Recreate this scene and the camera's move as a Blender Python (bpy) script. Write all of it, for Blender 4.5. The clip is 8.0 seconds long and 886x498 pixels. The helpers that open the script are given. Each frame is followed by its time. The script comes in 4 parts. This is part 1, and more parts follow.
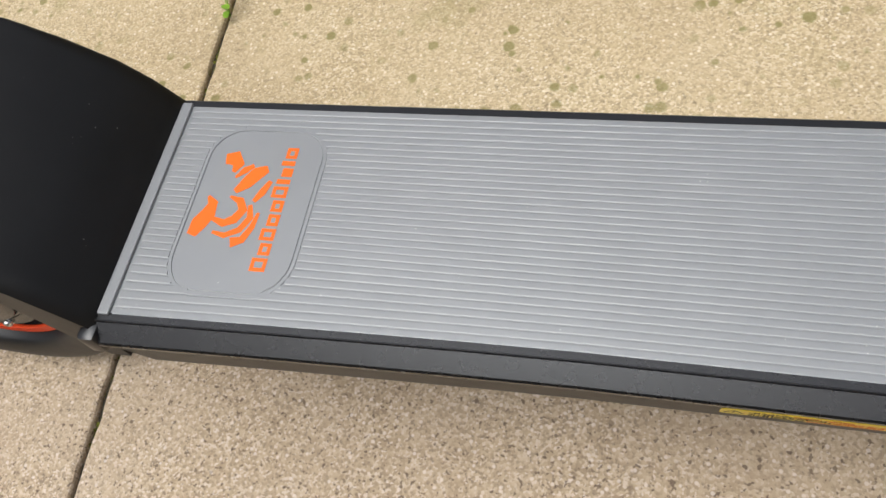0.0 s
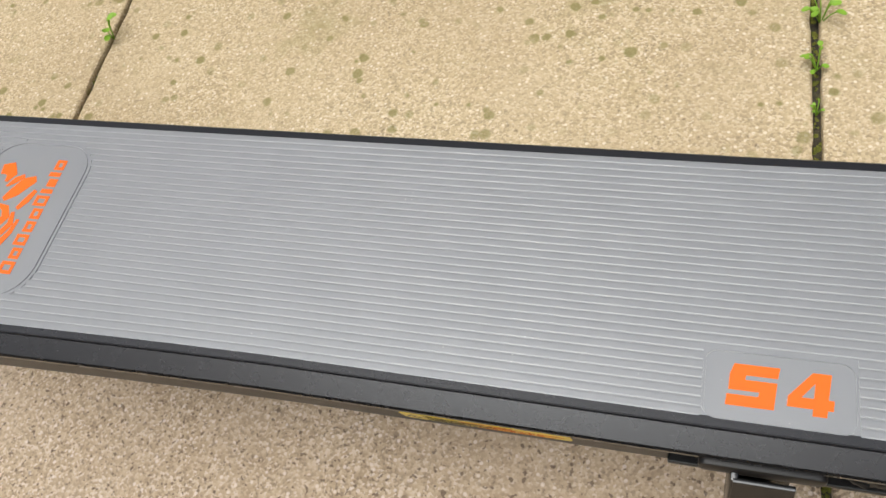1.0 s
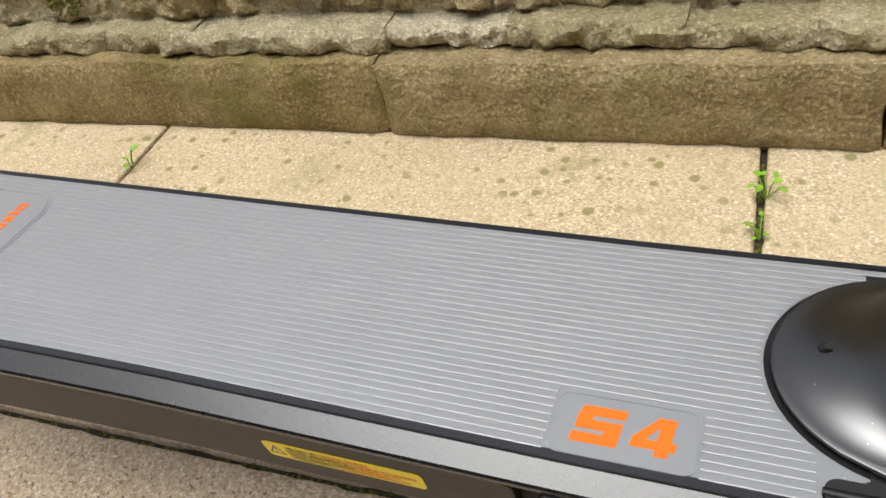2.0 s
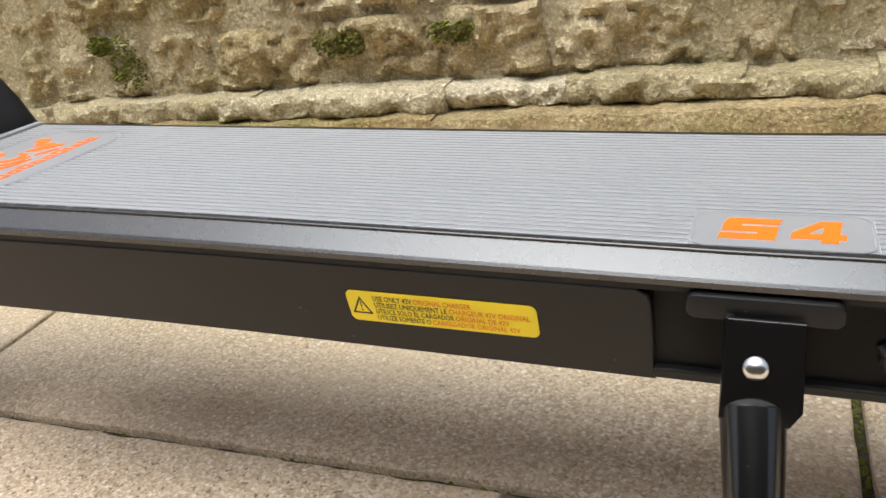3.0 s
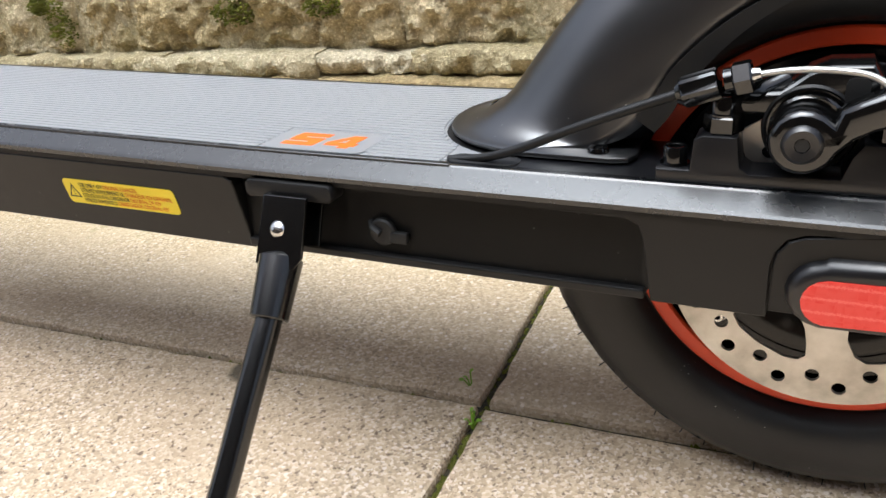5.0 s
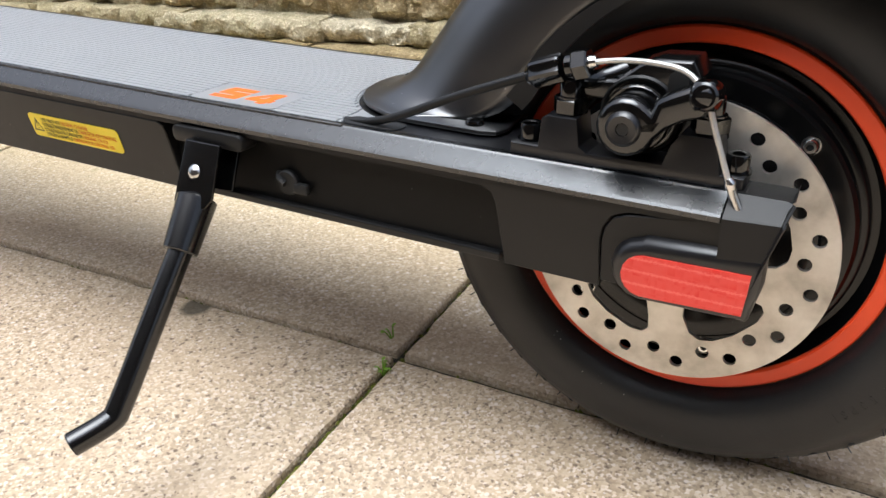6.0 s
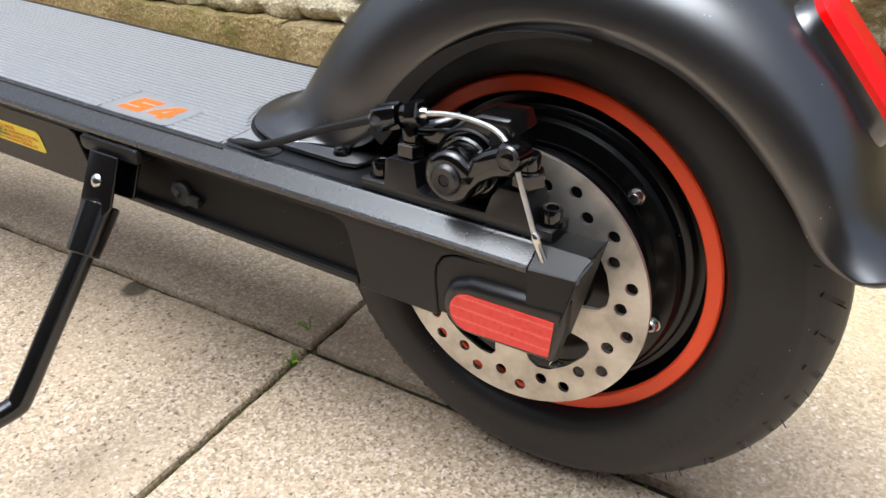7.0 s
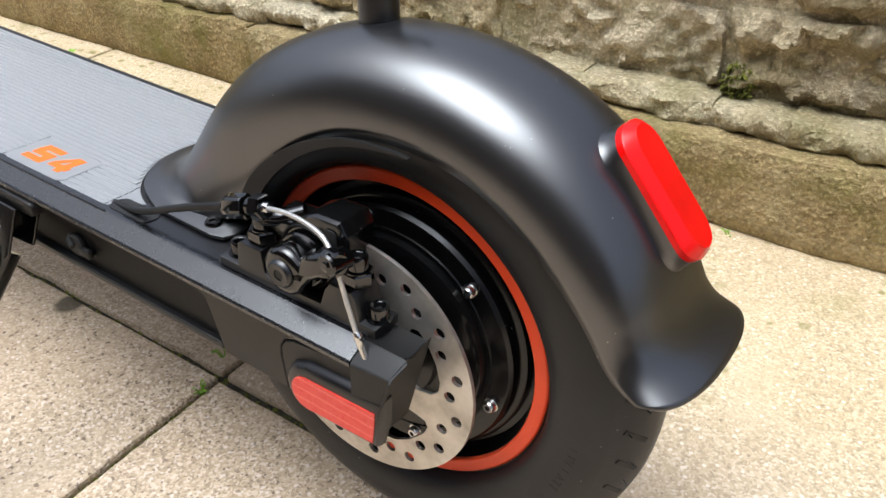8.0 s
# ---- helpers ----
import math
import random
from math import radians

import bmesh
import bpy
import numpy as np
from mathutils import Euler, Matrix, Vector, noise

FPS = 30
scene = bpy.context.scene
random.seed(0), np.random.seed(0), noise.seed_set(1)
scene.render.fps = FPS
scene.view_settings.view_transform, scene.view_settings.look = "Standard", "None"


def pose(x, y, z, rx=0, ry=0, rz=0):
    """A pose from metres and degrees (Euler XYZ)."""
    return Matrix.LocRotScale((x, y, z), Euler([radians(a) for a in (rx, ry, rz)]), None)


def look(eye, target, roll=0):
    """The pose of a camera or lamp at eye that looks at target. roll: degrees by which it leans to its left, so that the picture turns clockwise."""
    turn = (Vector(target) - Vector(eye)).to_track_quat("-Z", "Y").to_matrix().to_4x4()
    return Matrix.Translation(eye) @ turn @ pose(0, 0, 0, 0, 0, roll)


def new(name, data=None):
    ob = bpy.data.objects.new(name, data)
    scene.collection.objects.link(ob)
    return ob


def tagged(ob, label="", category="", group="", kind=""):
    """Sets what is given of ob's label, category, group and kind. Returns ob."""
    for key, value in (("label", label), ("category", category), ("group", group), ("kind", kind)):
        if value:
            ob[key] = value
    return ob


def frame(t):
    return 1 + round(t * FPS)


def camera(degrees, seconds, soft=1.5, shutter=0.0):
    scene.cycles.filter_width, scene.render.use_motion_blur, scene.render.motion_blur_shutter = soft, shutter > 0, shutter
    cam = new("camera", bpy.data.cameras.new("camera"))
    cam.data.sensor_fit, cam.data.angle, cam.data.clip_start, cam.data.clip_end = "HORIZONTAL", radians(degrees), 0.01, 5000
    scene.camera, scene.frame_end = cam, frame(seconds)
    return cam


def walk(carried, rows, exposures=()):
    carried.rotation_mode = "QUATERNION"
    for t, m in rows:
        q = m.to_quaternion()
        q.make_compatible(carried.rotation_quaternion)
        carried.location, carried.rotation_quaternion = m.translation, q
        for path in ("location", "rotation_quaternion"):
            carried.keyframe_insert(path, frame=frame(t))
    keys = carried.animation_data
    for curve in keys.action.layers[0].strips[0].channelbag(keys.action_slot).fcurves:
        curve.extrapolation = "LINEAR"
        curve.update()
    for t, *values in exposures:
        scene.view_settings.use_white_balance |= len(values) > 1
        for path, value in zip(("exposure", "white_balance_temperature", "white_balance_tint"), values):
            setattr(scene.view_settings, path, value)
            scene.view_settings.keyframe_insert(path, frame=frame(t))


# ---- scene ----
cam = camera(57.8, 8.0)
PATH = [
    (0, (-0.2059, -0.1416, 0.4861), (-0.7690, 0.6620, -1.2566), -29.37),
    (0.5, (-0.1419, -0.1329, 0.4802), (-0.7135, 0.6877, -1.2518), -29.24),
    (1, (-0.0711, -0.1360, 0.4693), (-0.6664, 0.7284, -1.2331), -27.40),
    (1.5, (-0.0027, -0.1487, 0.4593), (-0.6390, 0.8156, -1.1732), -22.62),
    (1.7, (0.0025, -0.1665, 0.4472), (-0.6757, 0.9241, -1.0860), -19.17),
    (2.8, (-0.0362, -0.2655, 0.3095), (-0.7681, 1.3777, -0.5648), -10.86),
    (3, (-0.0434, -0.2757, 0.2905), (-0.7891, 1.3573, -0.5911), -10.24),
    (3.5, (-0.0438, -0.2845, 0.2715), (-0.8170, 1.3261, -0.6275), -8.52),
    (4, (0.0143, -0.2998, 0.2639), (-0.7566, 1.3152, -0.6289), -7.12),
    (4.5, (0.0842, -0.3011, 0.2745), (-0.6831, 1.3175, -0.6152), -7.12),
    (4.7, (0.1130, -0.3061, 0.2684), (-0.6572, 1.3069, -0.6287), -7.19),
    (4.8, (0.1264, -0.3123, 0.2750), (-0.6353, 1.2972, -0.6358), -7.46),
    (5, (0.1548, -0.3197, 0.2805), (-0.6432, 1.2764, -0.6228), -7.97),
    (5.2, (0.1706, -0.3330, 0.2766), (-0.6645, 1.2696, -0.5804), -7.12),
    (6.3, (0.2502, -0.3101, 0.2852), (-0.6553, 1.1782, -0.6972), -4.16),
    (6.5, (0.2603, -0.3035, 0.2919), (-0.6550, 1.1627, -0.7144), -4.14),
    (7, (0.2995, -0.2851, 0.3149), (-0.6362, 1.1425, -0.7275), -3.48),
    (7.5, (0.3326, -0.2580, 0.3377), (-0.6145, 1.1299, -0.7470), -2.88),
    (8, (0.3549, -0.2342, 0.3643), (-0.5947, 1.1251, -0.7540), -1.96),
]
walk(cam, [(t, look(eye, target, roll)) for t, eye, target, roll in PATH],
     exposures=[(0, -0.05, 6500, 10), (1.6, 0.0, 6650, 10), (2.9, 0.66, 6500, 10), (5.0, 0.74, 6150, 10), (8, 0.60, 6100, 10)])

# ---- world and light ----
SUN_ELEV, SUN_FROM = 77.0, -125.0
world = bpy.data.worlds.new("sky")
scene.world = world
world.use_nodes = True
wn = world.node_tree.nodes
wl = world.node_tree.links
sky = wn.new("ShaderNodeTexSky")
sky.sky_type = 'NISHITA'
sky.sun_disc = False
sky.sun_elevation = radians(SUN_ELEV)
sky.sun_rotation = radians(90 - SUN_FROM)
sky.dust_density = 8.0
sky.air_density = 1.0
soften = wn.new("ShaderNodeHueSaturation")
soften.inputs["Saturation"].default_value = 0.65
wl.new(sky.outputs[0], soften.inputs["Color"])
wl.new(soften.outputs[0], wn["Background"].inputs["Color"])
wn["Background"].inputs["Strength"].default_value = 0.135

sun_data = bpy.data.lights.new("sun", 'SUN')
sun_data.energy = 1.75
sun_data.angle = radians(52)
sun_data.color = (0.79, 0.92, 1.0)
sun = new("sun", sun_data)
se, sa = radians(SUN_ELEV), radians(SUN_FROM)
sun.matrix_world = look((3 * math.cos(se) * math.cos(sa), 3 * math.cos(se) * math.sin(sa), 3 * math.sin(se)), (0, 0, 0))


# ---- materials ----
def nodes_of(name):
    m = bpy.data.materials.new(name)
    m.use_nodes = True
    t = m.node_tree
    return m, t, t.nodes["Principled BSDF"]


def node(t, kind, **vals):
    n = t.nodes.new(kind)
    for k, v in vals.items():
        n.inputs[k.replace("_", " ")].default_value = v
    return n


def place(t):
    g = t.nodes.new("ShaderNodeNewGeometry")
    return g.outputs["Position"]


def own(t):
    g = t.nodes.new("ShaderNodeTexCoord")
    return g.outputs["Object"]


def noise_tex(t, vec, scale, detail=4.0, rough=0.55):
    n = node(t, "ShaderNodeTexNoise", Scale=scale, Detail=detail, Roughness=rough)
    t.links.new(vec, n.inputs["Vector"])
    return n.outputs["Fac"]


def cells(t, vec, scale, feature='F1', rand=1.0):
    n = t.nodes.new("ShaderNodeTexVoronoi")
    n.feature = feature
    n.inputs["Scale"].default_value = scale
    n.inputs["Randomness"].default_value = rand
    t.links.new(vec, n.inputs["Vector"])
    return n


def ramp(t, fac, stops):
    n = t.nodes.new("ShaderNodeValToRGB")
    e = n.color_ramp.elements
    while len(e) < len(stops):
        e.new(0.5)
    for k, (p, c) in zip(e, stops):
        k.position = p
        k.color = (*c, 1) if len(c) == 3 else c
    t.links.new(fac, n.inputs["Fac"])
    return n.outputs["Color"]


def band(t, fac, lo, hi, a=0.0, b=1.0):
    n = t.nodes.new("ShaderNodeMapRange")
    n.inputs["From Min"].default_value = lo
    n.inputs["From Max"].default_value = hi
    n.inputs["To Min"].default_value = a
    n.inputs["To Max"].default_value = b
    t.links.new(fac, n.inputs["Value"])
    return n.outputs["Result"]


def mix(t, fac, a, b, how='MIX'):
    n = t.nodes.new("ShaderNodeMix")
    n.data_type = 'RGBA'
    n.blend_type = how
    ins = [s for s in n.inputs if s.enabled]
    for s, v in zip(ins, (fac, a, b)):
        if isinstance(v, (int, float)):
            s.default_value = v
        elif isinstance(v, tuple):
            s.default_value = (*v, 1)
        else:
            t.links.new(v, s)
    return [s for s in n.outputs if s.enabled][0]


def times(t, a, b, op='MULTIPLY'):
    n = t.nodes.new("ShaderNodeMath")
    n.operation = op
    n.use_clamp = True
    for s, v in zip(n.inputs, (a, b)):
        if isinstance(v, (int, float)):
            s.default_value = v
        else:
            t.links.new(v, s)
    return n.outputs[0]


def bump(t, bsdf, height, strength=0.3, dist=0.001, before=None):
    n = t.nodes.new("ShaderNodeBump")
    n.inputs["Strength"].default_value = strength
    n.inputs["Distance"].default_value = dist
    t.links.new(height, n.inputs["Height"])
    if before is not None:
        t.links.new(before, n.inputs["Normal"])
    t.links.new(n.outputs["Normal"], bsdf.inputs["Normal"])
    return n.outputs["Normal"]


def plain(name, colour, rough, metal=0.0, grain=0.0, grain_scale=900.0, vary=0.15, spec=0.5, coat=0.0, dust=0.0, ior=1.5):
    """Painted, moulded or metal surface with slight mottling, fine grain and dust specks."""
    m, t, b = nodes_of(name)
    v = own(t)
    n1 = noise_tex(t, v, 35.0, 3.0)
    c = mix(t, band(t, n1, 0.3, 0.7), tuple(x * (1 - vary) for x in colour), tuple(min(1, x * (1 + vary)) for x in colour))
    if dust:
        d = cells(t, v, 260.0)
        speck = times(t, band(t, d.outputs["Distance"], 0.06, 0.10, 1.0, 0.0), band(t, noise_tex(t, v, 70.0, 2.0), 0.62, 0.66))
        c = mix(t, times(t, speck, dust), c, (0.55, 0.53, 0.5))
    t.links.new(c, b.inputs["Base Color"])
    t.links.new(band(t, noise_tex(t, v, 120.0, 4.0), 0.25, 0.75, rough * 0.95, rough * 1.05), b.inputs["Roughness"])
    b.inputs["Metallic"].default_value = metal
    b.inputs["Specular IOR Level"].default_value = spec
    b.inputs["IOR"].default_value = ior
    b.inputs["Coat Weight"].default_value = coat
    b.inputs["Coat Roughness"].default_value = rough * 0.8
    if grain:
        bump(t, b, noise_tex(t, v, grain_scale, 2.0), grain, 0.0004)
    return m


BLACK = plain("satin_black_paint", (0.004, 0.004, 0.005), 0.32, grain=0.10, grain_scale=1500, spec=0.65, dust=0.5, ior=1.55)
RAIL = plain("satin_black_anodised_rail", (0.005, 0.0055, 0.0065), 0.27, grain=0.08, grain_scale=1500, spec=0.8, dust=0.1, ior=1.6)
SIDE = plain("matt_black_aluminium", (0.007, 0.0068, 0.0068), 0.45, grain=0.08, grain_scale=1500, spec=0.35, dust=0.3)
FENDER = plain("black_moulded_plastic", (0.0025, 0.0025, 0.003), 0.30, grain=0.035, grain_scale=420, spec=1.0, dust=0.6, ior=1.72)
GLOSS = plain("gloss_black_enamel", (0.002, 0.002, 0.002), 0.10, grain=0.03, grain_scale=600, spec=0.9, dust=0.8)
ENAMEL = plain("black_stove_enamel", (0.003, 0.003, 0.003), 0.19, grain=0.05, grain_scale=600, spec=0.8, dust=0.5)
HUB = plain("black_cast_hub", (0.003, 0.003, 0.0032), 0.24, grain=0.05, grain_scale=900, spec=0.45, dust=0.8)
# black rubber; on groove, recess, slots and sockets the colour stands for shade
DARK = plain("black_rubber_and_recess_shade", (0.006, 0.006, 0.006), 0.6)
RUBBER = plain("grey_moulded_rubber", (0.180, 0.186, 0.189), 0.50, grain=0.10, grain_scale=1300, vary=0.05, spec=1.0, dust=0.8, ior=1.62)
RUBBER.node_tree.nodes["Principled BSDF"].inputs["Sheen Weight"].default_value = 1.0
RUBBER.node_tree.nodes["Principled BSDF"].inputs["Sheen Roughness"].default_value = 0.45
RUBBER.node_tree.nodes["Principled BSDF"].inputs["Coat Weight"].default_value = 1.0
RUBBER.node_tree.nodes["Principled BSDF"].inputs["Coat Roughness"].default_value = 0.42
RUBBER.node_tree.nodes["Principled BSDF"].inputs["Coat IOR"].default_value = 1.75
ORANGE = plain("orange_print", (0.95, 0.150, 0.002), 0.45, vary=0.04)
TYRE = plain("black_tyre_rubber", (0.008, 0.0086, 0.0096), 0.46, grain=0.16, grain_scale=700, vary=0.25, spec=0.45, dust=0.5)
RIM_ORANGE = plain("orange_rim_tape", (0.80, 0.070, 0.014), 0.40, vary=0.05)
STEEL = plain("bright_steel", (0.72, 0.71, 0.69), 0.22, metal=1.0)
WIRE = plain("braided_steel_wire", (0.62, 0.61, 0.58), 0.38, metal=0.8, grain=0.4, grain_scale=1800)
YELLOW = plain("yellow_vinyl", (0.80, 0.62, 0.012), 0.35, vary=0.04)
INK = plain("black_ink", (0.012, 0.011, 0.010), 0.5)
RED_INK = plain("red_ink", (0.62, 0.13, 0.01), 0.5)
RED_LENS = plain("red_lens_plastic", (0.80, 0.002, 0.001), 0.22, vary=0.10, spec=0.4)
LEAF = plain("fresh_green_leaf", (0.22, 0.40, 0.035), 0.5, vary=0.3, spec=0.4)


def brushed_steel():
    m, t, b = nodes_of("brushed_disc_steel")
    v = own(t)
    n = noise_tex(t, v, 60.0, 5.0)
    c = ramp(t, n, [(0.3, (0.36, 0.33, 0.29)), (0.5, (0.56, 0.53, 0.48)), (0.7, (0.70, 0.67, 0.62))])
    t.links.new(c, b.inputs["Base Color"])
    b.inputs["Metallic"].default_value = 0.85
    t.links.new(band(t, noise_tex(t, v, 300.0, 4.0), 0.2, 0.8, 0.30, 0.50), b.inputs["Roughness"])
    s = t.nodes.new("ShaderNodeMapping")
    s.inputs["Scale"].default_value = (60, 900, 2200)
    t.links.new(v, s.inputs["Vector"])
    bump(t, b, noise_tex(t, s.outputs[0], 1.0, 3.0), 0.12, 0.0003)
    return m


DISC = brushed_steel()


def reflector_red():
    m, t, b = nodes_of("red_prismatic_sheet")
    v = own(t)
    d = cells(t, v, 330.0, 'DISTANCE_TO_EDGE', 0.15)
    edge = band(t, d.outputs["Distance"], 0.02, 0.09, 1.0, 0.0)
    w = t.nodes.new("ShaderNodeTexWave")
    w.bands_direction = 'Z'
    w.inputs["Scale"].default_value = 62.0
    w.inputs["Distortion"].default_value = 1.6
    w.inputs["Detail Scale"].default_value = 40.0
    t.links.new(v, w.inputs["Vector"])
    line = band(t, w.outputs["Fac"], 0.90, 0.98)
    c = mix(t, times(t, edge, 0.45), (0.66, 0.020, 0.014), (0.76, 0.10, 0.075))
    c = mix(t, times(t, line, 0.45), c, (0.85, 0.22, 0.18))
    t.links.new(c, b.inputs["Base Color"])
    b.inputs["Roughness"].default_value = 0.28
    bump(t, b, d.outputs["Distance"], 0.3, 0.0005)
    return m


REFLECTOR = reflector_red()


def paving():
    """Sandy exposed-aggregate concrete with grit, pits and lichen."""
    m, t, b = nodes_of("sandy_paving_concrete")
    v = place(t)
    big = noise_tex(t, v, 4.0, 4.0)
    mid = noise_tex(t, v, 28.0, 5.0)
    c = ramp(t, big, [(0.30, (0.42, 0.345, 0.243)), (0.52, (0.50, 0.422, 0.302)), (0.72, (0.56, 0.492, 0.372))])
    c = mix(t, band(t, mid, 0.35, 0.70, 0.0, 0.22), c, (0.42, 0.335, 0.225))
    g1 = cells(t, v, 620.0)
    grain_c = g1.outputs["Color"]
    sep = t.nodes.new("ShaderNodeSeparateColor")
    t.links.new(grain_c, sep.inputs[0])
    tone = ramp(t, sep.outputs[0], [(0.0, (0.16, 0.12, 0.085)), (0.16, (0.30, 0.225, 0.14)), (0.42, (0.46, 0.37, 0.235)), (0.72, (0.60, 0.51, 0.36)), (1.0, (0.80, 0.75, 0.64))])
    show = band(t, noise_tex(t, v, 9.0, 3.0), 0.32, 0.62, 0.25, 0.62)
    row = t.nodes.new("ShaderNodeSeparateXYZ")
    t.links.new(v, row.inputs[0])
    show = times(t, show, band(t, row.outputs["Y"], -0.02, 0.03, 1.0, 0.8))
    c = mix(t, show, c, tone)
    g2 = cells(t, v, 190.0)
    sep2 = t.nodes.new("ShaderNodeSeparateColor")
    t.links.new(g2.outputs["Color"], sep2.inputs[0])
    chip = times(t, band(t, noise_tex(t, v, 270.0, 3.0, 0.6), 0.60, 0.68), band(t, noise_tex(t, v, 14.0, 2.0), 0.35, 0.60, 0.2, 1.0))
    c = mix(t, times(t, chip, 0.65), c, (0.17, 0.13, 0.095))
    near_shade_tint = band(t, row.outputs["Y"], 0.04, 0.16, 1.0, 0.0)
    pit = times(t, band(t, noise_tex(t, v, 300.0, 2.0, 0.5), 0.625, 0.67), band(t, row.outputs["Y"], -0.004, 0.004, 1.0, 0.25))
    c = mix(t, times(t, pit, 0.75), c, (0.11, 0.078, 0.058))
    pale = times(t, band(t, g2.outputs["Distance"], 0.18, 0.28, 1.0, 0.0), band(t, sep2.outputs[2], 0.86, 0.88))
    c = mix(t, times(t, pale, 0.7), c, (0.74, 0.70, 0.62))
    # near ground: pinker slab tone, with a little shade put into the colour
    c = mix(t, times(t, near_shade_tint, 1.0), c, mix(t, 1.0, c, (0.985, 0.92, 0.92), 'MULTIPLY'))
    c = mix(t, band(t, row.outputs["Y"], 0.08, 0.18, 0.0, 0.9), c, mix(t, 1.0, c, (1.08, 1.015, 0.89), 'MULTIPLY'))
    # lichen blotches, thicker in patches
    spots = cells(t, v, 66.0)
    seps = t.nodes.new("ShaderNodeSeparateColor")
    t.links.new(spots.outputs["Color"], seps.inputs[0])
    wob = times(t, spots.outputs["Distance"], band(t, noise_tex(t, v, 160.0, 3.0), 0.2, 0.8, 0.75, 1.35))
    wob = times(t, wob, times(t, seps.outputs[1], 0.22), 'ADD')
    blot = times(t, band(t, wob, 0.29, 0.40, 1.0, 0.0), band(t, seps.outputs[0], 0.18, 0.22))
    xyz = t.nodes.new("ShaderNodeSeparateXYZ")
    t.links.new(v, xyz.inputs[0])
    far_side = times(t, band(t, xyz.outputs["Y"], 0.12, 0.22), band(t, noise_tex(t, v, 8.0, 2.0), 0.40, 0.52))
    blot = times(t, blot, far_side)
    c = mix(t, times(t, blot, 0.85), c, (0.235, 0.205, 0.075))
    film = times(t, band(t, noise_tex(t, v, 11.0, 6.0, 0.7), 0.54, 0.68), band(t, xyz.outputs["Y"], 0.20, 0.34))
    c = mix(t, times(t, film, 0.55), c, (0.25, 0.22, 0.075))
    # one dark oily stain
    off = t.nodes.new("ShaderNodeVectorMath")
    off.operation = 'DISTANCE'
    off.inputs[1].default_value = (-0.155, 0.001, 0.0)
    t.links.new(v, off.inputs[0])
    stain = band(t, times(t, off.outputs["Value"], band(t, noise_tex(t, v, 60.0, 3.0), 0.2, 0.8, 0.85, 1.15)), 0.0085, 0.0125, 0.9, 0.0)
    c = mix(t, stain, c, (0.085, 0.072, 0.050))
    t.links.new(c, b.inputs["Base Color"])
    b.inputs["Roughness"].default_value = 0.92
    b.inputs["Specular IOR Level"].default_value = 0.25
    h = times(t, times(t, g1.outputs["Distance"], 0.6), times(t, mid, 0.5), 'ADD')
    h = times(t, h, times(t, chip, 0.5), 'SUBTRACT')
    bump(t, b, h, 0.35, 0.0009)
    return m


PAVING = paving()


def soil():
    m, t, b = nodes_of("dark_joint_soil")
    v = place(t)
    c = ramp(t, noise_tex(t, v, 90.0, 6.0, 0.7), [(0.3, (0.018, 0.015, 0.010)), (0.55, (0.050, 0.040, 0.025)), (0.75, (0.085, 0.085, 0.030))])
    t.links.new(c, b.inputs["Base Color"])
    b.inputs["Roughness"].default_value = 0.95
    bump(t, b, noise_tex(t, v, 260.0, 4.0), 0.8, 0.003)
    return m


SOIL = soil()


def stone(name, tones, moss, scale=1.0, stained=0.0):
    """Weathered sandstone: mottled tones, grit, moss, dark crust and crevice shade in the colour."""
    m, t, b = nodes_of(name)
    v = place(t)
    info = t.nodes.new("ShaderNodeObjectInfo")
    n1 = noise_tex(t, v, 16.0 * scale, 6.0, 0.65)
    n2 = noise_tex(t, v, 75.0 * scale, 6.0, 0.7)
    n3 = noise_tex(t, v, 320.0 * scale, 3.0, 0.6)
    c = ramp(t, n1, [(0.30, tones[0]), (0.50, tones[1]), (0.70, tones[2])])
    # n2 and low n3 darken the stone: crust, and crevice shade painted in
    c = mix(t, band(t, n2, 0.35, 0.72, 0.0, 0.5), c, tuple(x * 0.45 for x in tones[0]))
    c = mix(t, band(t, n3, 0.52, 0.70, 0.0, 0.6), c, tuple(min(1, x * 1.5) for x in tones[2]))
    c = mix(t, band(t, n3, 0.30, 0.42, 0.5, 0.0), c, tuple(x * 0.3 for x in tones[0]))
    if stained:
        # brown weathering towards the end of the wall
        at = t.nodes.new("ShaderNodeSeparateXYZ")
        t.links.new(v, at.inputs[0])
        brown = times(t, band(t, at.outputs["X"], 0.02, 0.30), band(t, noise_tex(t, v, 7.0, 5.0, 0.65), 0.38, 0.58, 0.25, 1.0))
        c = mix(t, times(t, brown, stained), c, (0.20, 0.155, 0.095))
    hue = t.nodes.new("ShaderNodeHueSaturation")
    t.links.new(band(t, info.outputs["Random"], 0, 1, 0.78, 1.18), hue.inputs["Value"])
    t.links.new(band(t, info.outputs["Random"], 0, 1, 1.1, 0.8), hue.inputs["Saturation"])
    t.links.new(c, hue.inputs["Color"])
    green = times(t, band(t, noise_tex(t, v, 9.0 * scale, 7.0, 0.72), 0.50, 0.66), moss)
    c = mix(t, green, hue.outputs[0], (0.165, 0.155, 0.036))
    t.links.new(c, b.inputs["Base Color"])
    b.inputs["Roughness"].default_value = 0.93
    b.inputs["Specular IOR Level"].default_value = 0.2
    crumb = cells(t, v, 150.0 * scale)
    h = times(t, times(t, n2, 0.45), times(t, n3, 0.3), 'ADD')
    h = times(t, h, times(t, crumb.outputs["Distance"], 0.22), 'ADD')
    bump(t, b, h, 1.0, 0.011)
    return m


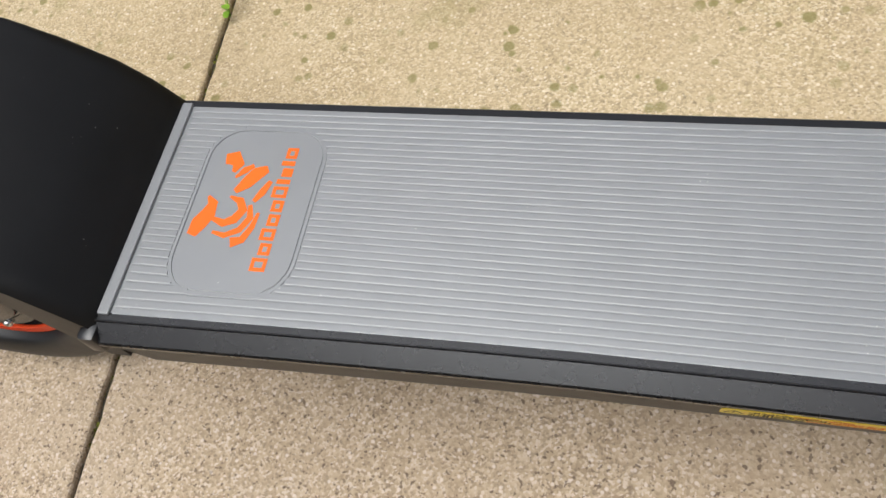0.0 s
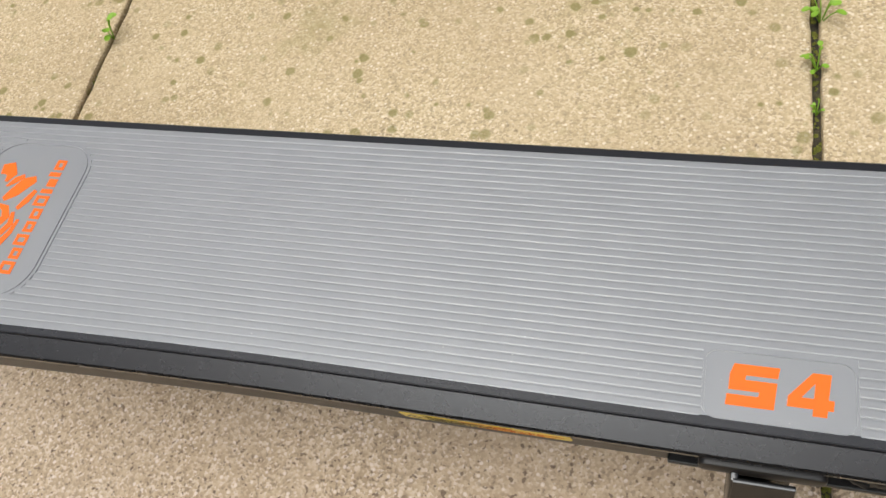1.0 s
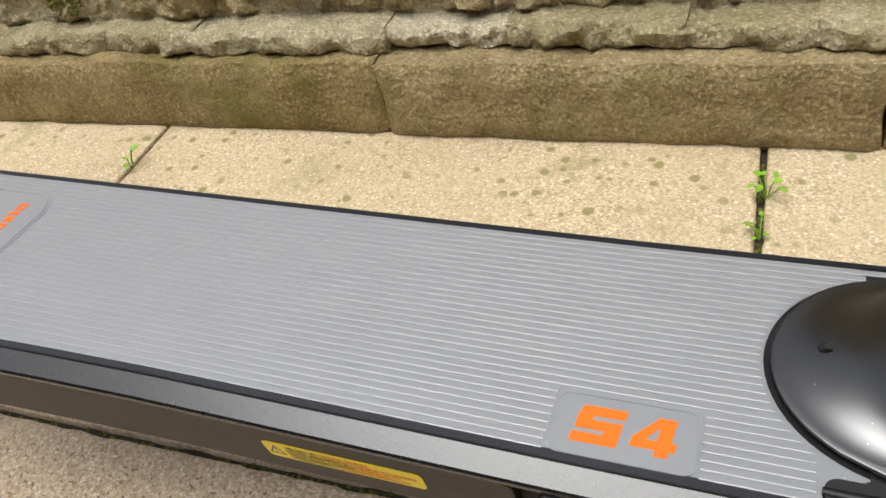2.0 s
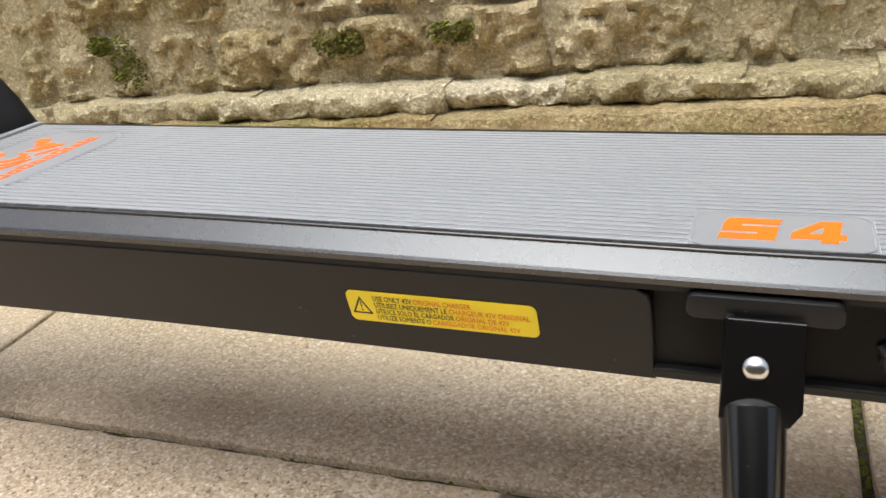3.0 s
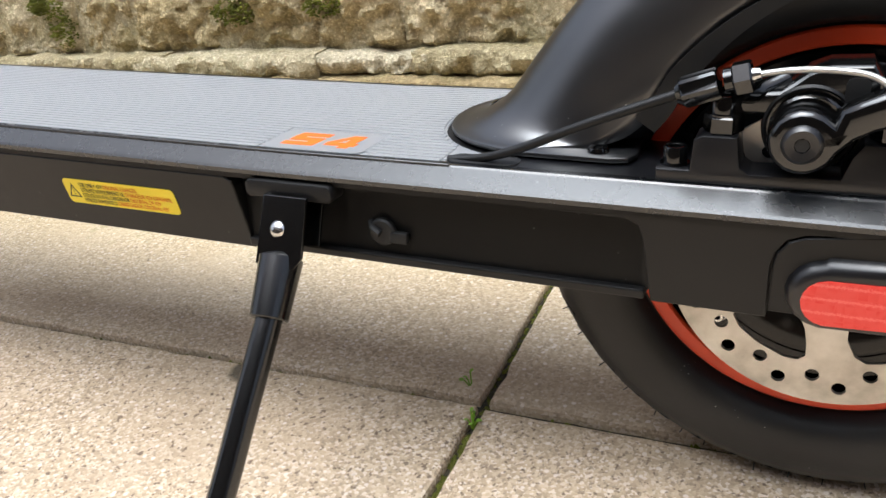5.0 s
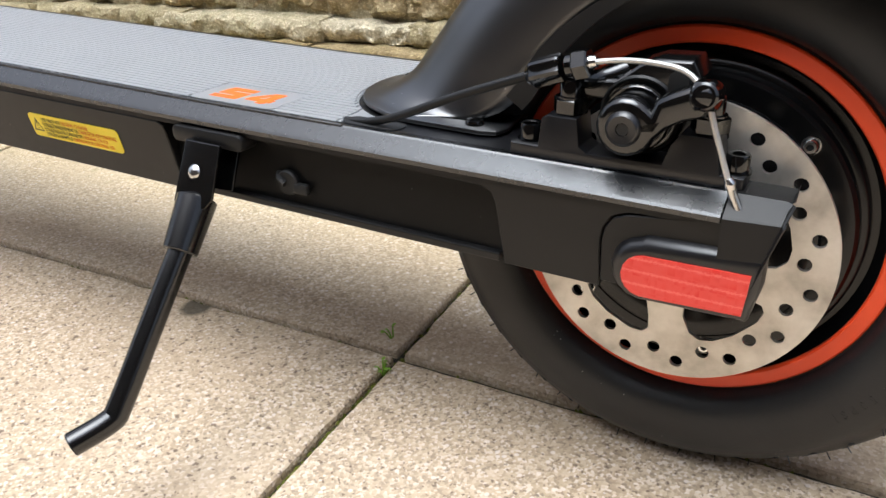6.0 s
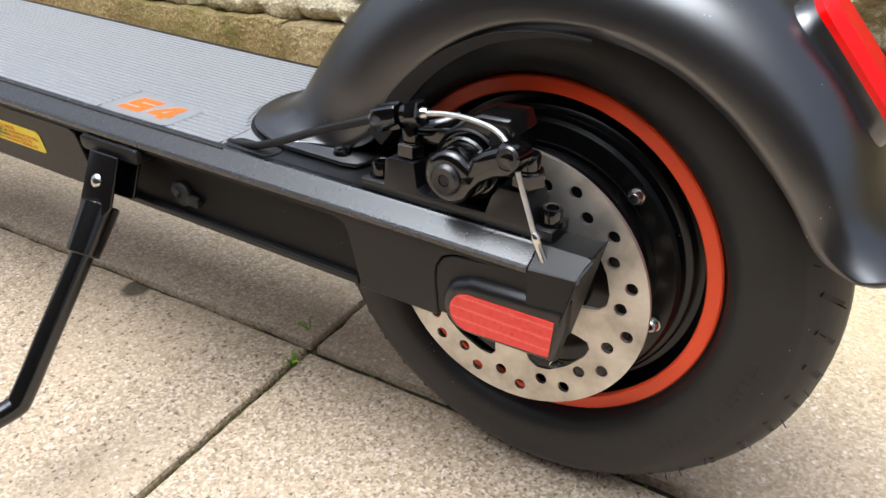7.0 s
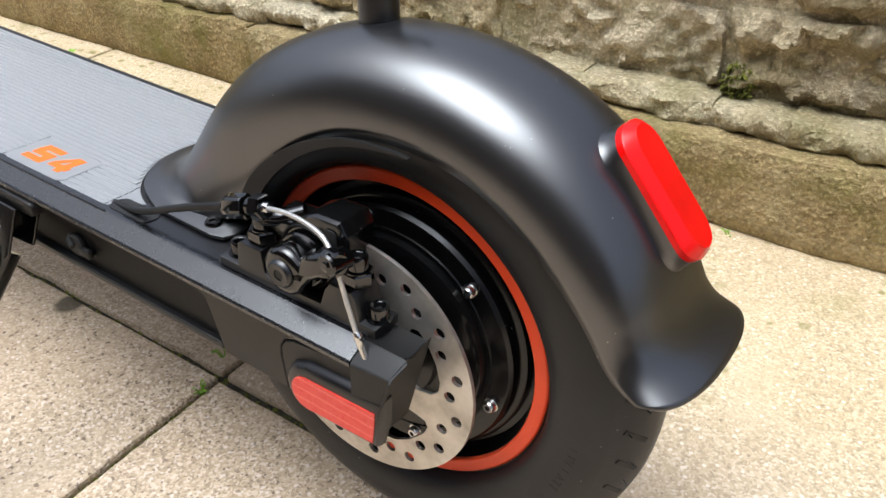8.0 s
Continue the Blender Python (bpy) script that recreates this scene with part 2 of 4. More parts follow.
STONE = stone("weathered_sandstone", ((0.36, 0.272, 0.142), (0.54, 0.43, 0.245), (0.66, 0.56, 0.36)), 0.40, stained=0.75)
# dark tones for the added, unseen south wall, so black parts reflect little
LIGHT_BLOCK = stone("dark_light_blocker", ((0.07, 0.050, 0.040), (0.10, 0.072, 0.058), (0.14, 0.105, 0.085)), 0.2)
PLINTH = stone("mossy_plinth_stone", ((0.22, 0.150, 0.052), (0.34, 0.240, 0.095), (0.43, 0.33, 0.150)), 0.65)
MORTAR = stone("crumbling_lime_mortar", ((0.38, 0.312, 0.180), (0.54, 0.455, 0.280), (0.66, 0.58, 0.40)), 0.35)
MOSS = plain("dark_green_moss", (0.140, 0.145, 0.030), 0.9, vary=0.5, spec=0.1)


WALL_TOP = 0.40


# ---- mesh helpers ----
def part(name, bm, material, parent, label="", smooth=None):
    """One mesh object from a bmesh, under a thing or a part."""
    me = bpy.data.meshes.new(name)
    bmesh.ops.recalc_face_normals(bm, faces=bm.faces[:])
    if smooth is not None:
        for f in bm.faces:
            f.smooth = True
        for e in bm.edges:
            if len(e.link_faces) == 2 and e.calc_face_angle(0) > radians(smooth):
                e.smooth = False
    bm.to_mesh(me)
    bm.free()
    me.materials.append(material)
    ob = new(name, me)
    if parent is not None:
        ob.parent = parent
    if label:
        tagged(ob, label)
    return ob


def box(x0, x1, y0, y1, z0, z1, bevel=0.0, seg=2):
    bm = bmesh.new()
    bmesh.ops.create_cube(bm, size=1.0)
    bmesh.ops.scale(bm, vec=(x1 - x0, y1 - y0, z1 - z0), verts=bm.verts[:])
    bmesh.ops.translate(bm, vec=((x0 + x1) / 2, (y0 + y1) / 2, (z0 + z1) / 2), verts=bm.verts[:])
    if bevel:
        bmesh.ops.bevel(bm, geom=bm.edges[:], offset=bevel, segments=seg, affect='EDGES', profile=0.5)
    return bm


def prism(points, depth, m=Matrix(), bevel=0.0, seg=2, holes=()):
    """An outline in the xy plane, raised along z by depth, then moved by m."""
    bm = bmesh.new()
    loops = []
    for ring in (points, *holes):
        vs = [bm.verts.new((x, y, 0)) for x, y in ring]
        for a, b in zip(vs, vs[1:] + vs[:1]):
            loops.append(bm.edges.new((a, b)))
    if holes:
        bmesh.ops.triangle_fill(bm, edges=loops, use_beauty=True)
    else:
        bm.faces.new(bm.verts[:])
    out = bmesh.ops.extrude_face_region(bm, geom=bm.faces[:])
    bmesh.ops.translate(bm, vec=(0, 0, depth), verts=[g for g in out["geom"] if isinstance(g, bmesh.types.BMVert)])
    if bevel:
        bmesh.ops.recalc_face_normals(bm, faces=bm.faces[:])
        es = [e for e in bm.edges if len(e.link_faces) == 2 and e.calc_face_angle(0) > radians(50) and abs(e.verts[0].co.z - e.verts[1].co.z) < 1e-6]
        bmesh.ops.bevel(bm, geom=es, offset=bevel, segments=seg, affect='EDGES', profile=0.5)
    bm.transform(m)
    return bm


def round_rect(x0, x1, y0, y1, r, n=6):
    pts = []
    for cx, cy, a0 in ((x1 - r, y1 - r, 0), (x0 + r, y1 - r, 90), (x0 + r, y0 + r, 180), (x1 - r, y0 + r, 270)):
        for i in range(n + 1):
            a = radians(a0 + 90 * i / n)
            pts.append((cx + r * math.cos(a), cy + r * math.sin(a)))
    return pts


def circle(cx, cy, r, n=32, a0=0.0):
    return [(cx + r * math.cos(a0 + 2 * math.pi * i / n), cy + r * math.sin(a0 + 2 * math.pi * i / n)) for i in range(n)]


def lathe(profile, m, n=64):
    """A profile of (radius, height) turned about z, then moved by m."""
    bm = bmesh.new()
    rings = []
    for r, h in profile:
        rings.append([bm.verts.new((r * math.cos(2 * math.pi * i / n), r * math.sin(2 * math.pi * i / n), h)) for i in range(n)])
    for a, b in zip(rings, rings[1:]):
        for i in range(n):
            bm.faces.new((a[i], a[(i + 1) % n], b[(i + 1) % n], b[i]))
    bmesh.ops.remove_doubles(bm, verts=bm.verts[:], dist=1e-6)
    bm.transform(m)
    return bm


def tube(points, radius, n=12, radii=None, caps=True, steps=6):
    """A round bar along a smooth line through the points."""
    pts = [Vector(p) for p in points]
    line, rr = [], []
    radii = radii or [radius] * len(pts)
    for i in range(len(pts) - 1):
        p0, p1, p2, p3 = pts[max(i - 1, 0)], pts[i], pts[i + 1], pts[min(i + 2, len(pts) - 1)]
        for k in range(steps):
            s = k / steps
            line.append(0.5 * ((2 * p1) + (p2 - p0) * s + (2 * p0 - 5 * p1 + 4 * p2 - p3) * s * s + (3 * p1 - p0 - 3 * p2 + p3) * s ** 3))
            rr.append(radii[i] + (radii[i + 1] - radii[i]) * s)
    line.append(pts[-1])
    rr.append(radii[-1])
    bm = bmesh.new()
    up = Vector((0.3, 0.2, 0.93)).normalized()
    rings = []
    for i, p in enumerate(line):
        d = (line[min(i + 1, len(line) - 1)] - line[max(i - 1, 0)]).normalized()
        a = d.cross(up)
        if a.length < 0.05:
            a = d.cross(Vector((1, 0, 0)))
        a.normalize()
        b = d.cross(a).normalized()
        rings.append([bm.verts.new(p + rr[i] * (a * math.cos(2 * math.pi * k / n) + b * math.sin(2 * math.pi * k / n))) for k in range(n)])
    for a, b in zip(rings, rings[1:]):
        for k in range(n):
            bm.faces.new((a[k], a[(k + 1) % n], b[(k + 1) % n], b[k]))
    if caps:
        bm.faces.new(rings[0][::-1])
        bm.faces.new(rings[-1])
    return bm


def along(p, q):
    """The pose whose z axis runs from p to q."""
    d = Vector(q) - Vector(p)
    return Matrix.Translation(p) @ d.to_track_quat("Z", "Y").to_matrix().to_4x4()


def cylinder(p, q, r, r2=None, n=24, chamfer=0.0):
    h = (Vector(q) - Vector(p)).length
    r2 = r if r2 is None else r2
    c = chamfer
    return lathe([(0, 0), (r - c, 0), (r, c), (r2, h - c), (r2 - c, h), (0, h)], along(p, q), n)


def merge(*bms):
    out = bmesh.new()
    for b in bms:
        me = bpy.data.meshes.new("scrap")
        b.to_mesh(me)
        b.free()
        out.from_mesh(me)
        bpy.data.meshes.remove(me)
    return out


def words(body, size, m, parent, material, name="lettering", label="", align='LEFT', depth=0.00012, squeeze=1.0):
    cu = bpy.data.curves.new("text", 'FONT')
    cu.body = body
    cu.size = size
    cu.align_x = align
    cu.extrude = depth
    cu.resolution_u = 2
    ob = bpy.data.objects.new("text", cu)
    me = bpy.data.meshes.new_from_object(ob)
    bpy.data.objects.remove(ob)
    me.transform(m @ Matrix.Diagonal((squeeze, 1, 1, 1)))
    me.materials.clear()
    me.materials.append(material)
    made = new(name, me)
    made.parent = parent
    if label:
        tagged(made, label)
    return made


# ---- setting: ground, pavement, wall ----
bm = bmesh.new()
bmesh.ops.create_grid(bm, x_segments=8, y_segments=8, size=80)
bmesh.ops.translate(bm, vec=(0, 0, -0.045), verts=bm.verts[:])
ground = tagged(part("ground", bm, SOIL, None), "bare dark soil under and around the paving", "ground", kind="structure")

pavement = tagged(part("pavement", box(-4.2, 4.2, -4.2, 0.42, -0.044, -0.007), SOIL, None),
                  "sandy concrete paving slabs with dark mossy joints", "pavement", kind="structure")

# ---- the scooter's frame of reference: origin on the deck's top, x to the rear, z out of the deck ----
SCOOTER_POSE = Matrix(((0.99919, 0.01996, 0.03492, 0.0),
                       (-0.02203, 0.99796, 0.05986, 0.0),
                       (-0.03365, -0.06058, 0.99760, 0.16525),
                       (0, 0, 0, 1)))
scooter = new("electric_scooter")
scooter.matrix_world = SCOOTER_POSE
scooter.empty_display_size = 0.1
tagged(scooter, "black electric kick scooter with grey ribbed deck and orange trim", "scooter")

YN, YF = -0.0487, 0.0680          # edges of the grey mat
XF, XR = -0.462, 0.207            # front and rear ends of the deck
CY = 0.0125                       # middle plane of the wheels
AX, AZ, RT = 0.1712, -0.0345, 0.1243   # rear axle and tyre radius
FX = Matrix.Rotation(radians(90), 4, 'X')   # xy outline -> xz plane, raised towards -y
GX, GY, GR = 0.055, 0.012, 0.0475  # round front of the fender's flange


def deck():
    # core of the deck under the mat
    part("deck_core", merge(box(XF, 0.125, -0.050, 0.0685, -0.044, -0.0012), box(0.120, 0.200, 0.047, 0.0685, -0.044, -0.0012)), SIDE, scooter)
    # near top rail: flat rim, sloping shoulder, short drop
    prof = [(YN + 0.0012, -0.0004), (-0.0515, -0.0004), (-0.0523, -0.0010), (-0.0602, -0.0056), (-0.0610, -0.0066), (-0.0608, -0.0086), (-0.0585, -0.0096), (-0.0480, -0.0096)]

    def rail(x0, x1, pts):
        m = Matrix(((0, 0, 1, x0), (1, 0, 0, 0), (0, 1, 0, 0), (0, 0, 0, 1)))
        return prism(pts, x1 - x0, m)

    near = part("side_rail", rail(XF, 0.1925, prof), RAIL, scooter, "satin black sloping rail along the deck", smooth=5)
    far = [(YF - 0.0012, -0.0004), (0.0705, -0.0004), (0.0715, -0.0012), (0.0747, -0.0060), (0.0750, -0.0096), (0.0665, -0.0096)]
    part("side_rail", rail(XF, XR, far), BLACK, scooter, smooth=25)
    part("rail_lip", box(XF, 0.030, -0.0523, -0.0514, -0.0010, 0.0003, 0.0003, 1), BLACK, near)
    # nearly flush black strip: the groove's shade is put into its colour
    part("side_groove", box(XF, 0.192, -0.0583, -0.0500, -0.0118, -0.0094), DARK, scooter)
    part("side_panel", box(XF, 0.190, 0.0685, 0.0740, -0.0458, -0.0097, 0.0006), SIDE, scooter)
    # near side wall: panel ahead of the stand, recess, panel behind
    def wall(pts, y=-0.0585, d=0.0085):
        return prism([(x, z) for x, z in pts], d, Matrix.Translation((0, y + d, 0)) @ FX, 0.0005, 1)
    front = [(XF, -0.0116), (-0.079, -0.0116), (-0.0755, -0.0135), (-0.0748, -0.0165), (-0.0742, -0.0472), (XF, -0.0472)]
    part("side_panel", wall(front), SIDE, scooter, "plain matt black side panel")
    rear = [(0.072, -0.0116), (0.1926, -0.0100), (0.1926, -0.0086), (0.1598, -0.0127), (0.1546, -0.0150), (0.1514, -0.0200), (0.1503, -0.0255), (0.1503, -0.0468), (0.1100, -0.0468), (0.1068, -0.0200), (0.1052, -0.0150), (0.101, -0.0128), (0.072, -0.0122)]
    part("side_panel", wall(rear), SIDE, scooter)
    part("recess_panel", box(-0.0745, 0.106, -0.0500, -0.0450, -0.0440, -0.0100), DARK, scooter, "recessed panel behind the stand, its shade put into the black")
    part("recess_lip", box(-0.0745, 0.1075, -0.0575, -0.0490, -0.0472, -0.0432, 0.0008), SIDE, scooter)
    part("recess_lip", box(0.020, 0.100, -0.0535, -0.0490, -0.0420, -0.0397, 0.0006), BLACK, scooter)
    # black plate behind the mat, under the fender and brake
    part("tail_plate", box(0.040, 0.128, -0.050, 0.0685, -0.0014, -0.0004), BLACK, scooter)
    part("brake_arm", box(0.126, 0.1985, -0.0505, -0.0375, -0.0440, -0.0006, 0.0008), BLACK, scooter)
    # rubber plug in the recess
    plug = part("charging_port", merge(cylinder((-0.003, -0.0500, -0.0325), (-0.003, -0.0535, -0.0325), 0.0062, chamfer=0.0008),
                                       box(0.0005, 0.0090, -0.0540, -0.0505, -0.0370, -0.0315, 0.0012)), DARK, scooter, "black rubber charging port plug", smooth=40)
    part("plug_tab", tube([(-0.009, -0.0505, -0.0290), (-0.007, -0.0535, -0.0305), (-0.003, -0.0545, -0.0325)], 0.0016, 8), DARK, plug, smooth=40)


def mat_on_deck():
    # the mat: sheet with a rounded opening for the fender's flange
    pts = [(-0.4615, YN), (0.026, YN), (0.026, YN + 0.004)]
    a0, a1 = math.atan2(-0.0335 - GY, 0.041 - GX), math.atan2(0.0580 - GY, 0.044 - GX)
    lo, hi = a0 % (2 * math.pi), a1 % (2 * math.pi)
    for i in range(25):
        a = lo + (hi - lo) * i / 24
        pts.append((GX + (GR + 0.0022) * math.cos(a), GY + (GR + 0.0022) * math.sin(a)))
    pts += [(0.075, YF - 0.004), (0.075, YF), (-0.4615, YF)]
    mat = part("deck_mat", prism(pts, 0.0011, Matrix.Translation((0, 0, -0.0016))), RUBBER, scooter, "grey moulded rubber foot mat with fine ribs")
    part("front_bar", box(-0.4618, -0.4560, YN, YF, -0.0005, 0.0013, 0.0007), RUBBER, mat)
    lp = (-0.4345, -0.3745, -0.0350, 0.0520, 0.0160)
    sp = (-0.0640, -0.0130, YN + 0.0010, -0.0215, 0.0045)
    part("logo_panel", prism(round_rect(*lp, 8), 0.0006, Matrix.Translation((0, 0, -0.0006))), RUBBER, mat)
    part("logo_rim", prism(round_rect(lp[0] - 0.0022, lp[1] + 0.0022, lp[2] - 0.0022, lp[3] + 0.0022, 0.0182, 8), 0.00055, Matrix.Translation((0, 0, -0.00052)),
                           holes=[round_rect(lp[0] - 0.0006, lp[1] + 0.0006, lp[2] - 0.0006, lp[3] + 0.0006, 0.0166, 8)]), RUBBER, mat)
    part("number_panel", prism(round_rect(*sp, 6), 0.0006, Matrix.Translation((0, 0, -0.0006))), RUBBER, mat)
    part("number_rim", prism(round_rect(sp[0] - 0.0010, sp[1] + 0.0010, sp[2] - 0.0004, sp[3] + 0.0010, 0.0055, 6), 0.00060, Matrix.Translation((0, 0, -0.00062)),
                             holes=[round_rect(sp[0] - 0.0003, sp[1] + 0.0003, sp[2] + 0.0001, sp[3] + 0.0003, 0.0048, 6)]), RUBBER, mat)
    # ribs, broken off at the panels and at the fender
    pitch, width, high = 0.00371, 0.0031, 0.00052

    def rib(x0, x1, y):
        bm = bmesh.new()
        sec = [(-width / 2, -0.0005), (-width / 2 + 0.0001, high * 0.75), (-width / 2 + 0.0004, high), (width / 2 - 0.0004, high), (width / 2 - 0.0001, high * 0.75), (width / 2, -0.0005)]
        ends = [[bm.verts.new((x, y + py, pz - 0.0005)) for py, pz in sec] for x in (x0, x1)]
        for i in range(5):
            bm.faces.new((ends[0][i], ends[1][i], ends[1][i + 1], ends[0][i + 1]))
        bm.faces.new(ends[0])
        bm.faces.new(ends[1][::-1])
        part("rib", bm, RUBBER, mat)

    y = YN + 0.0022
    while y < YF - 0.001:
        end = 0.024
        dy = y - GY
        if abs(dy) < GR + 0.0035:
            end = GX - math.sqrt((GR + 0.0035) ** 2 - dy * dy)
            if y < -0.030:
                end = min(end, 0.024)
        elif dy > 0:
            end = 0.070
        cuts = []
        for q in (lp, sp):
            if q[2] - 0.0030 < y < q[3] + 0.0030:
                if q is lp:
                    # follow the panel's rounded corners
                    over = max(q[2] + 0.016 - y, y - q[3] + 0.016, 0.0)
                    trim = 0.016 - math.sqrt(max(0.016 ** 2 - min(over, 0.016) ** 2, 0.0))
                else:
                    trim = 0.0
                gap = 0.0026 if q is lp else 0.0013
                cuts.append((q[0] - gap + trim, q[1] + gap - trim))
        x = -0.4545
        for c0, c1 in cuts:
            rib(x, c0, y)
            x = c1
        rib(x, end, y)
        y += pitch
    return mat


def printed_marks(mat):
    up = 0.0002

    def flat(pts, holes=()):
        return prism(pts, 0.0007, Matrix.Translation((0, 0, -0.0005)), holes=holes)

    # model number, square letters: strokes measured along the panel
    x0, y0, w, h = -0.0545, -0.0425, 0.0150, 0.0165

    def shape(pts, ox, sx=w, sy=h):
        lean = 0.10
        return flat([(ox + (u + lean * v) * sx, y0 + v * sy) for u, v in pts])

    s_pts = [(0.06, 1.0), (1.0, 1.0), (0.98, 0.74), (0.34, 0.74), (0.33, 0.63), (0.98, 0.63), (0.98, 0.0), (0.0, 0.0), (0.0, 0.26), (0.64, 0.26), (0.64, 0.37), (0.02, 0.37), (0.0, 0.74)]
    part("printed_letter", shape(s_pts, x0 - 0.0022, 0.0170), ORANGE, mat, "orange printed letter S")
    four = [(0.50, 1.0), (0.92, 1.0), (0.90, 0.40), (1.03, 0.40), (1.03, 0.16), (0.90, 0.16), (0.90, 0.0), (0.58, 0.0), (0.58, 0.16), (0.0, 0.16), (0.0, 0.40)]
    hole = [(0.30, 0.40), (0.58, 0.40), (0.58, 0.76)]
    f = lambda q: [(x0 + 0.0185 + (u + 0.10 * v) * w, y0 - 0.0003 + v * h) for u, v in q]
    part("printed_numeral", flat(f(four), [f(hole)]), ORANGE, mat, "orange printed numeral 4")
    # emblem: plain orange swirls beside a row of plain bars
    def swirl(points, widths):
        pts = [Vector((*p, 0)) for p in points]
        L, R = [], []
        for i, p in enumerate(pts):
            d = (pts[min(i + 1, len(pts) - 1)] - pts[max(i - 1, 0)]).normalized()
            nrm = Vector((-d.y, d.x, 0)) * widths[i] / 2
            L.append((p + nrm).xy[:])
            R.append((p - nrm).xy[:])
        return flat(L + R[::-1])

    strokes = [
        ([(-0.4255, -0.0175), (-0.4235, -0.0110), (-0.4205, -0.0050), (-0.4200, 0.0010), (-0.4235, 0.0045)], [0.0050, 0.0090, 0.0080, 0.0050, 0.0015]),
        ([(-0.4180, -0.0075), (-0.4110, -0.0100), (-0.4060, -0.0075), (-0.4030, -0.0020), (-0.4060, 0.0030), (-0.4120, 0.0050)], [0.0020, 0.0042, 0.0050, 0.0048, 0.0040, 0.0012]),
        ([(-0.4150, -0.0150), (-0.4085, -0.0165), (-0.4015, -0.0130), (-0.3980, -0.0060), (-0.4000, 0.0010)], [0.0016, 0.0030, 0.0034, 0.0036, 0.0020]),
        ([(-0.4105, 0.0080), (-0.4060, 0.0130), (-0.4020, 0.0190), (-0.3970, 0.0220)], [0.0030, 0.0070, 0.0080, 0.0040]),
        ([(-0.4215, 0.0265), (-0.4170, 0.0275), (-0.4135, 0.0235), (-0.4150, 0.0190)], [0.0060, 0.0085, 0.0060, 0.0020]),
        ([(-0.4130, 0.0160), (-0.4090, 0.0205), (-0.4050, 0.0235)], [0.0012, 0.0040, 0.0020]),
        ([(-0.4040, -0.0200), (-0.3985, -0.0180), (-0.3955, -0.0110), (-0.3945, -0.0030)], [0.0055, 0.0040, 0.0030, 0.0016]),
        ([(-0.3990, 0.0030), (-0.3960, 0.0085), (-0.3935, 0.0150)], [0.0024, 0.0040, 0.0024]),
    ]
    for p, w2 in strokes:
        part("emblem_swirl", swirl([(a - 0.004, b + 0.008) for a, b in p], w2), ORANGE, mat)
    y = -0.0250
    for i, (tall, wide) in enumerate(((1.0, 0.0062), (0.75, 0.0062), (0.95, 0.0062), (0.75, 0.0062), (0.75, 0.0062), (1.0, 0.0062), (0.9, 0.0026), (0.7, 0.0048), (0.9, 0.0026), (0.75, 0.0062))):
        hx = 0.0078 * tall
        out = [(-0.3862 - hx - 0.0002 * i, y), (-0.3862 - 0.0002 * i, y), (-0.3862 - 0.0002 * i, y + wide), (-0.3862 - hx - 0.0002 * i, y + wide)]
        inner = [(-0.3862 - hx + 0.0018 - 0.0002 * i, y + 0.0017), (-0.3879 - 0.0002 * i, y + 0.0017), (-0.3879 - 0.0002 * i, y + wide - 0.0017), (-0.3862 - hx + 0.0018 - 0.0002 * i, y + wide - 0.0017)]
        part("printed_bar", flat(out, [inner] if wide > 0.005 else ()), ORANGE, mat)
        y += wide + 0.0016


def warning_label():
    x0, x1, z0, z1 = -0.1855, -0.1125, -0.0345, -0.0215
    m = Matrix.Translation((0, -0.0585, 0)) @ FX
    lab = part("warning_label", prism(round_rect(x0, x1, z0, z1, 0.0026, 6), 0.0003, m), YELLOW, scooter, "yellow warning sticker with black and red lettering")
    lift = 0.0004
    put = lambda x, z: Matrix.Translation((x, -0.0585 - lift, z)) @ FX
    tri = lambda s: [(-0.1801 + s * 0.0043 * math.cos(radians(a)), -0.0287 + s * 0.0043 * math.sin(radians(a))) for a in (90, 210, 330)]
    part("warning_triangle", prism(tri(1.15), 0.0001, Matrix.Translation((0, -0.0587, 0)) @ FX, holes=[tri(0.82)]), INK, lab)
    part("exclamation_mark", merge(prism([(-0.1804, -0.0258), (-0.1798, -0.0258), (-0.1799, -0.0287), (-0.1803, -0.0287)], 0.0001, Matrix.Translation((0, -0.0587, 0)) @ FX),
                                   prism(circle(-0.1801, -0.0296, 0.00045, 10), 0.0001, Matrix.Translation((0, -0.0587, 0)) @ FX)), INK, lab)
    rows = (("USE ONLY 42V", 0.0158, "ORIGINAL CHARGER", 0.0220), ("UTILISEZ UNIQUEMENT LE", 0.0288, "CHARGEUR 42V ORIGINAL", 0.0300),
            ("UTILICE SOLO EL CARGADOR", 0.0310, "ORIGINAL DE 42V", 0.0200), ("UTILIZE SOMENTE O", 0.0215, "CARREGADOR ORIGINAL 42V", 0.0330))
    for i, (a, wa, b, wb) in enumerate(rows):
        z = z1 - 0.0037 - i * 0.0027
        x = x0 + 0.0108 + i * 0.0001
        for body, wide, ink in ((a, wa, INK), (b, wb, RED_INK)):
            ob = words(body, 0.0030, Matrix(), lab, ink, depth=0.00004)
            span = max(v.co.x for v in ob.data.vertices)
            ob.data.transform(put(x, z) @ Matrix.Diagonal((wide / span, 1, 1, 1)))
            x += wide + 0.0006


